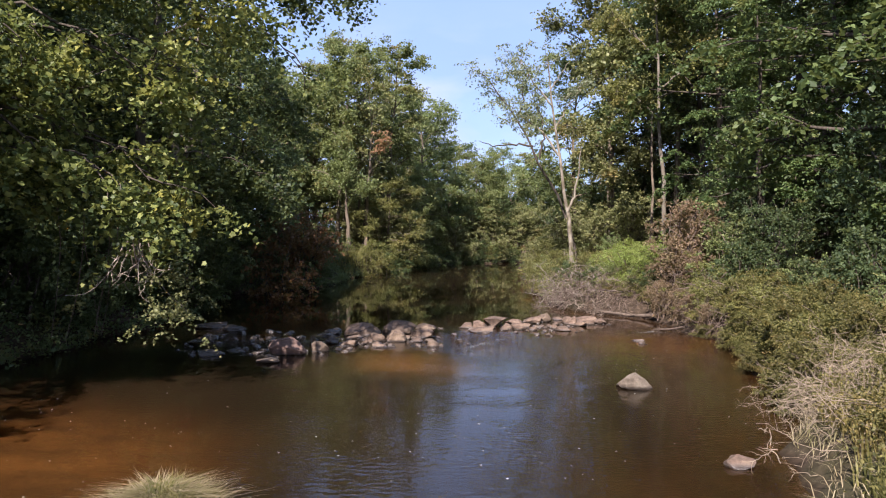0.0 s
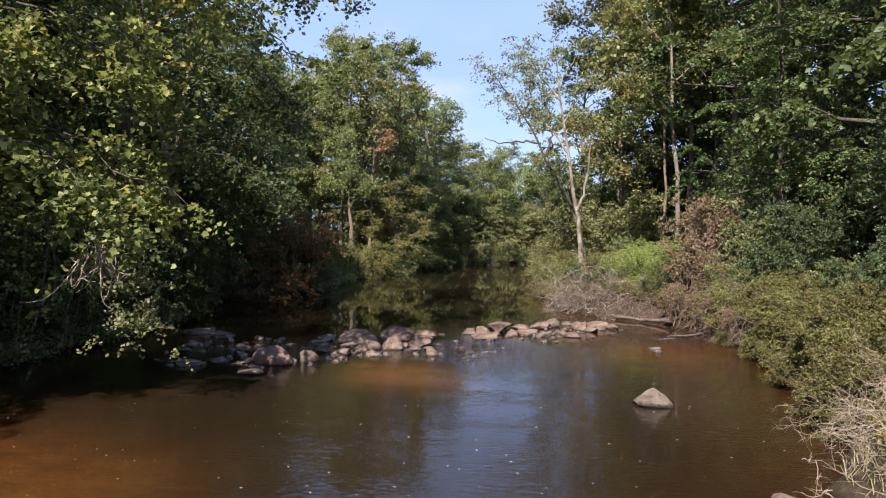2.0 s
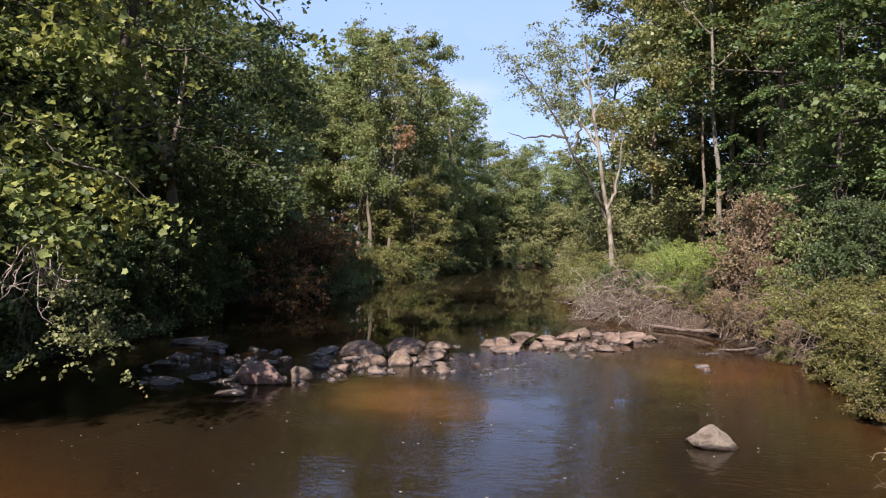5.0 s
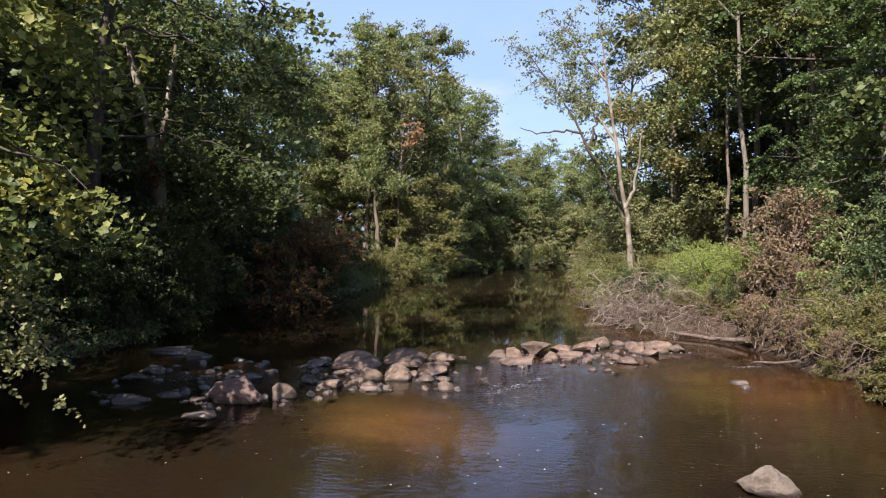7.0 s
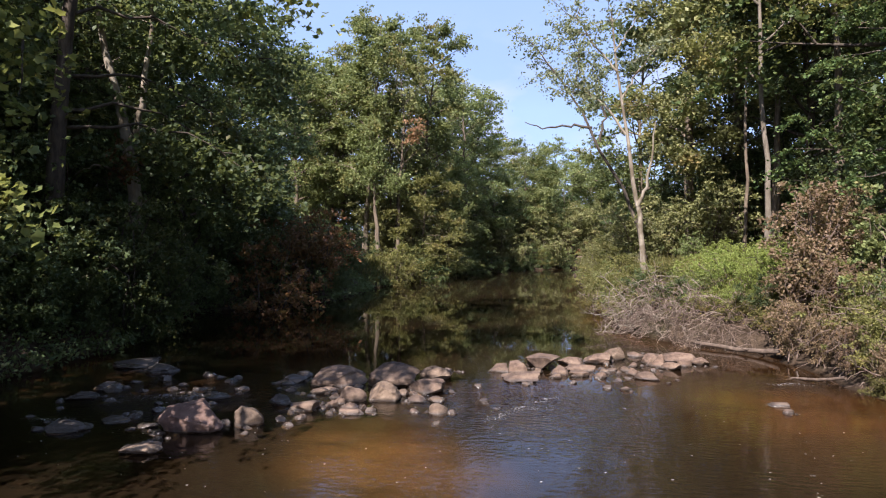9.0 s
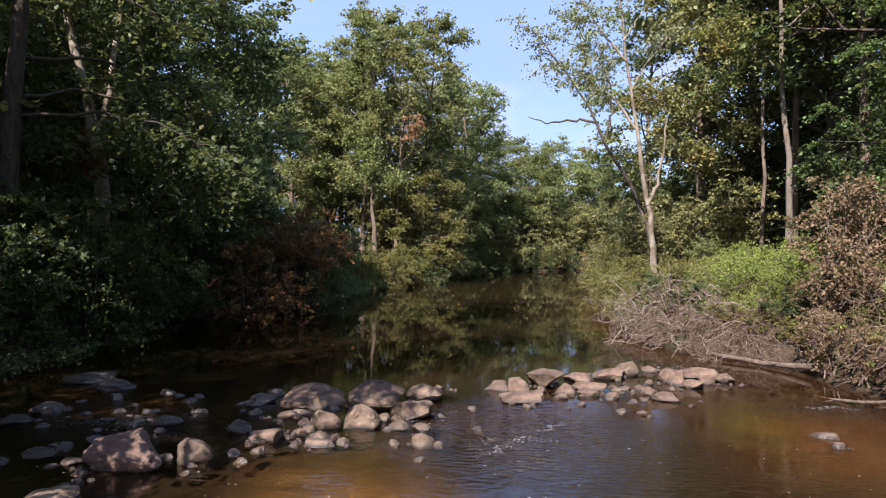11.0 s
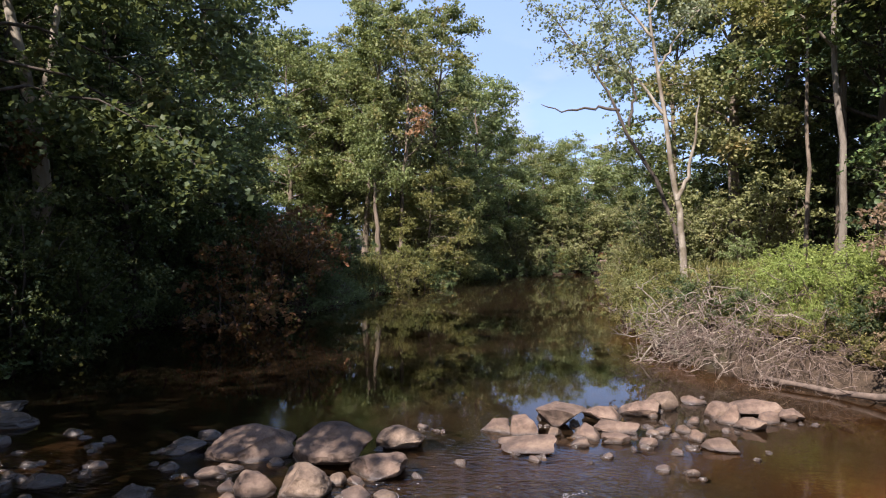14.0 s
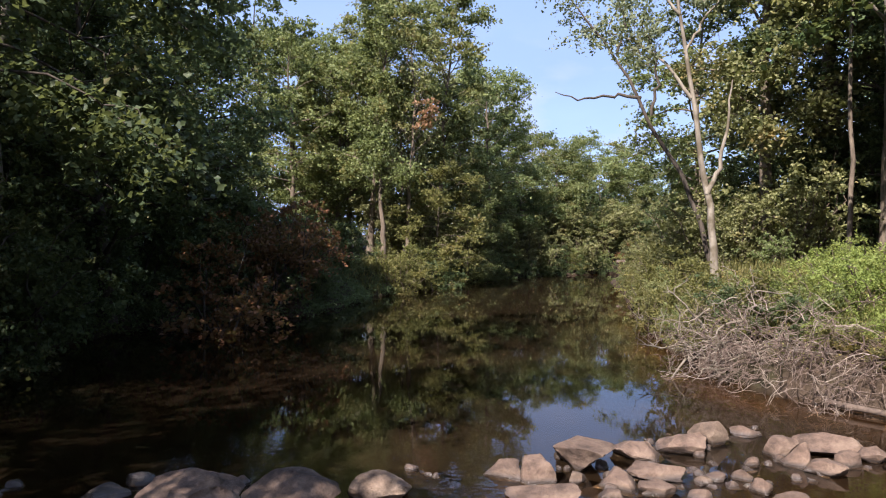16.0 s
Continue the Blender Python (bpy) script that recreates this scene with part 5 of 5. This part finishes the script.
def tangle(label, spots, n, length, radius, drift, material, seed, name="brush_pile"):
    """A heap of curved dead branches, each with side twigs."""
    r = np.random.default_rng(seed)
    heap = tagged(new(name), label, "brushwood")
    spots = np.array(spots, float)
    for k in range(n):
        i = r.uniform(0, len(spots) - 1)
        a = int(i)
        p = spots[a] + (spots[a + 1] - spots[a]) * (i - a) if len(spots) > 1 else spots[0]
        p = p + np.array([r.normal() * 0.45, r.normal() * 0.45, 0])
        p[2] = max(zg(p[0], p[1]), 0.0) + r.uniform(0.0, 1.0) * p[2] if len(p) == 3 else 0
        L = length * r.uniform(0.5, 1.4)
        d = unit(np.array(drift) + r.normal(size=3) * np.array([0.9, 0.9, 0.45]))
        pts = bend(p, d, L, 7, r, 0.34, -0.05)
        pts[:, 2] = np.maximum(pts[:, 2], np.maximum(height_at(pts[:, 0], pts[:, 1]), -0.06) + 0.01)
        rad = radius * r.uniform(0.5, 1.6)
        tubes = [(pts, np.linspace(rad, rad * 0.3, 8))]
        for m in range(4):
            q = pts[r.integers(2, 7)]
            tubes.append((bend(q, d + r.normal(size=3) * 0.8, L * r.uniform(0.2, 0.5), 4, r, 0.3, -0.03), np.linspace(rad * 0.5, rad * 0.2, 5)))
        part("branch", tubes_mesh("branch", tubes, material, 5), heap)
    return heap


tangle("grey heap of dead branches washed against the bank", [(1.5, 30.6, 0.8), (1.7, 28.8, 1.1), (2.0, 27.9, 1.1), (2.7, 27.1, 0.75), (3.4, 26.5, 0.5), (4.2, 25.8, 0.35)], 460, 0.66, 0.0075, (-0.4, -0.6, -0.05), WOOD_DRY, 61)
tangle("bleached root tangle sticking out of the brush", [(1.5, 29.6, 1.5), (1.6, 28.6, 1.4), (2.0, 27.8, 1.2)], 26, 1.0, 0.019, (-0.35, -0.5, 0.15), BARK_WHITE, 62, "root_tangle")
tangle("pale bleached twigs caught in the heap of branches", [(1.4, 29.4, 1.2), (1.7, 28.2, 1.2), (2.4, 27.3, 0.8), (3.4, 26.5, 0.5)], 110, 0.8, 0.009, (-0.4, -0.5, 0.1), WOOD_GREY, 66, "driftwood")
tangle("brown dry vine stems hanging over the bank", [(5.3, 24.6, 1.4), (5.6, 23.0, 1.3), (6.1, 21.2, 0.9), (6.3, 19.4, 0.7)], 110, 0.95, 0.009, (-0.6, -0.3, -0.4), WOOD_DRY, 63, "dry_brush")
tangle("straw-coloured dead stems trailing into the water", [(5.5, 12.8, 0.35), (5.2, 11.6, 0.45), (4.8, 10.4, 0.5), (4.2, 8.9, 0.45)], 460, 0.66, 0.0055, (-0.32, -0.3, 0.0), WOOD_STRAW, 64, "dead_stems")


def log(label, pts, r0, r1, material, seed):
    r = np.random.default_rng(seed)
    ob = tagged(new("log"), label, "log")
    p, rad = spine(*pts, r0=r0, r1=r1, n=12, seed=seed, jig=r0 * 0.10)
    part("stem", tubes_mesh("stem", [(p, rad * r.uniform(0.9, 1.1, 12))], material, 12), ob)
    for k in range(3):
        q = p[r.integers(3, 10)]
        part("stub", tubes_mesh("stub", [(bend(q, r.normal(size=3) + np.array([0, 0, 0.7]), 0.35, 4, r, 0.2), np.linspace(r0 * 0.3, 0.01, 5))], material, 6), ob)
    return ob


log("fallen bare log lying along the waterline", ((4.75, 24.5, 0.20), (4.4, 24.9, 0.12), (3.9, 25.4, 0.08), (3.0, 26.2, 0.12)), 0.07, 0.05, WOOD_LOG, 71)
log("thin wet log reaching into the water", ((5.0, 21.4, 0.22), (4.7, 21.8, 0.08), (4.4, 22.3, 0.0), (4.15, 22.7, -0.08)), 0.035, 0.025, WOOD_LOG, 72)
log("weathered log across the far bank", ((0.0, 60.1, 1.45), (1.6, 59.9, 1.6), (3.2, 59.7, 1.75), (4.6, 59.5, 1.8)), 0.14, 0.11, WOOD_LOG, 73)

# foam and bits floating on the water
r8 = np.random.default_rng(81)
fy = r8.uniform(6, 19.5, 520)
fx = r8.uniform(-8.5, 4.8, 520)
ok = fx < shore_r(fy) - 0.4
fl = np.column_stack([fx, fy, np.full(520, 0.006)])[ok]
n = len(fl)
ang = np.arange(5) * 2 * math.pi / 5
ring = fl[:, None, :] + np.stack([np.cos(ang), np.sin(ang) * 0.6, 0 * ang], -1)[None] * r8.uniform(0.004, 0.020, (n, 1, 1))
tagged(new("foam_flecks", mesh_of("foam_flecks", ring.reshape(-1, 3), np.arange(n * 5).reshape(n, 5), FLECK)), "white foam flecks and bits drifting on the water", "foam", kind="stuff")

# broken white water where the creek spills between the stones
def riffle(label, x, y, length, width, turn, seed):
    r = np.random.default_rng(seed)
    vs, fs = [], []
    for k in range(95):
        u, v = r.normal() * 0.30, r.choice((-0.30, 0.02, 0.28)) + r.normal() * 0.09
        c = np.array([u * length, v * width + 0.06 * math.sin(u * 9), 0.008])
        a, b = r.uniform(0.004, 0.020), r.uniform(0.002, 0.006)
        n0 = len(vs)
        for q in range(6):
            vs.append(c + np.array([math.cos(q * 1.047) * a * r.uniform(0.6, 1.1), math.sin(q * 1.047) * b * r.uniform(0.6, 1.1), r.uniform(0, 0.012)]))
        fs.append([n0 + q for q in range(6)])
    ob = tagged(new("foam", mesh_of("foam", vs, fs, FOAM)), label, "foam", kind="stuff")
    ob.matrix_basis = pose(x, y, 0, 0, 0, turn)


riffle("white water spilling through the gap in the stones", -0.95, 18.7, 0.9, 0.34, 20, 1)
riffle("broken water running down from the gap in the stones", -1.2, 18.2, 0.6, 0.16, 60, 7)
riffle("small streak of broken water beside the stones", -0.55, 19.4, 0.5, 0.10, 60, 2)
riffle("small streak of broken water by the fallen log", 4.0, 21.6, 0.8, 0.2, 10, 3)
riffle("broken water among the shaded stones", -7.6, 18.2, 1.2, 0.5, 15, 4)
riffle("broken water between shaded stones", -6.2, 17.6, 0.9, 0.4, 30, 5)
riffle("broken water under the shaded bank", -8.2, 16.6, 0.9, 0.3, 5, 6)

# dead twigs and a leafy vine hanging from the low sycamore branches
rv = np.random.default_rng(91)
vine = tagged(new("hanging_vine"), "pale dead twigs and a leafy vine hanging over the water", "climbing plant")
for k in range(13):
    p = np.array([-7.35 + rv.normal() * 0.28, 12.6 + rv.normal() * 0.25, 2.7 + rv.uniform(-0.2, 0.3)])
    t = bend(p, (rv.normal() * 0.35, rv.normal() * 0.3, -1), rv.uniform(0.7, 1.7), 8, rv, 0.22, -0.03)
    t[:, 2] = np.maximum(t[:, 2], 0.15)
    tw = [(t, np.linspace(0.014, 0.005, 9))]
    for m in range(3):
        tw.append((bend(t[rv.integers(2, 8)], rv.normal(size=3), rv.uniform(0.15, 0.4), 4, rv, 0.3), np.linspace(0.007, 0.003, 5)))
    part("twig", tubes_mesh("twig", tw, WOOD_GREY, 4), vine)
vc = np.array([(-6.75 + rv.normal() * 0.30, 12.9 + rv.normal() * 0.3, rv.uniform(0.9, 2.7)) for _ in range(34)])
part("foliage", leaf_mesh("foliage", sprays(vc, 0.34, 6, 6, rv, None, 0.6), 0.07, LEAF_OLIVE), vine)
vine2 = tagged(new("hanging_vine"), "leafy vine curtain hanging over the shaded bank", "climbing plant")
vc = np.array([(-9.6 + rv.normal() * 0.5, 15.4 + rv.normal() * 0.8, rv.uniform(1.4, 3.3)) for _ in range(14)])
part("foliage", leaf_mesh("foliage", sprays(vc, 0.38, 6, 6, rv, None, 0.6), 0.10, LEAF_GREEN), vine2)
for k in range(6):
    part("stem", tubes_mesh("stem", [(bend((-9.6 + rv.normal() * 0.4, 15.4 + rv.normal() * 0.5, 3.6), (0, 0, -1), 3.0, 8, rv, 0.1), np.linspace(0.012, 0.006, 9))], WOOD_DRY, 4), vine2)
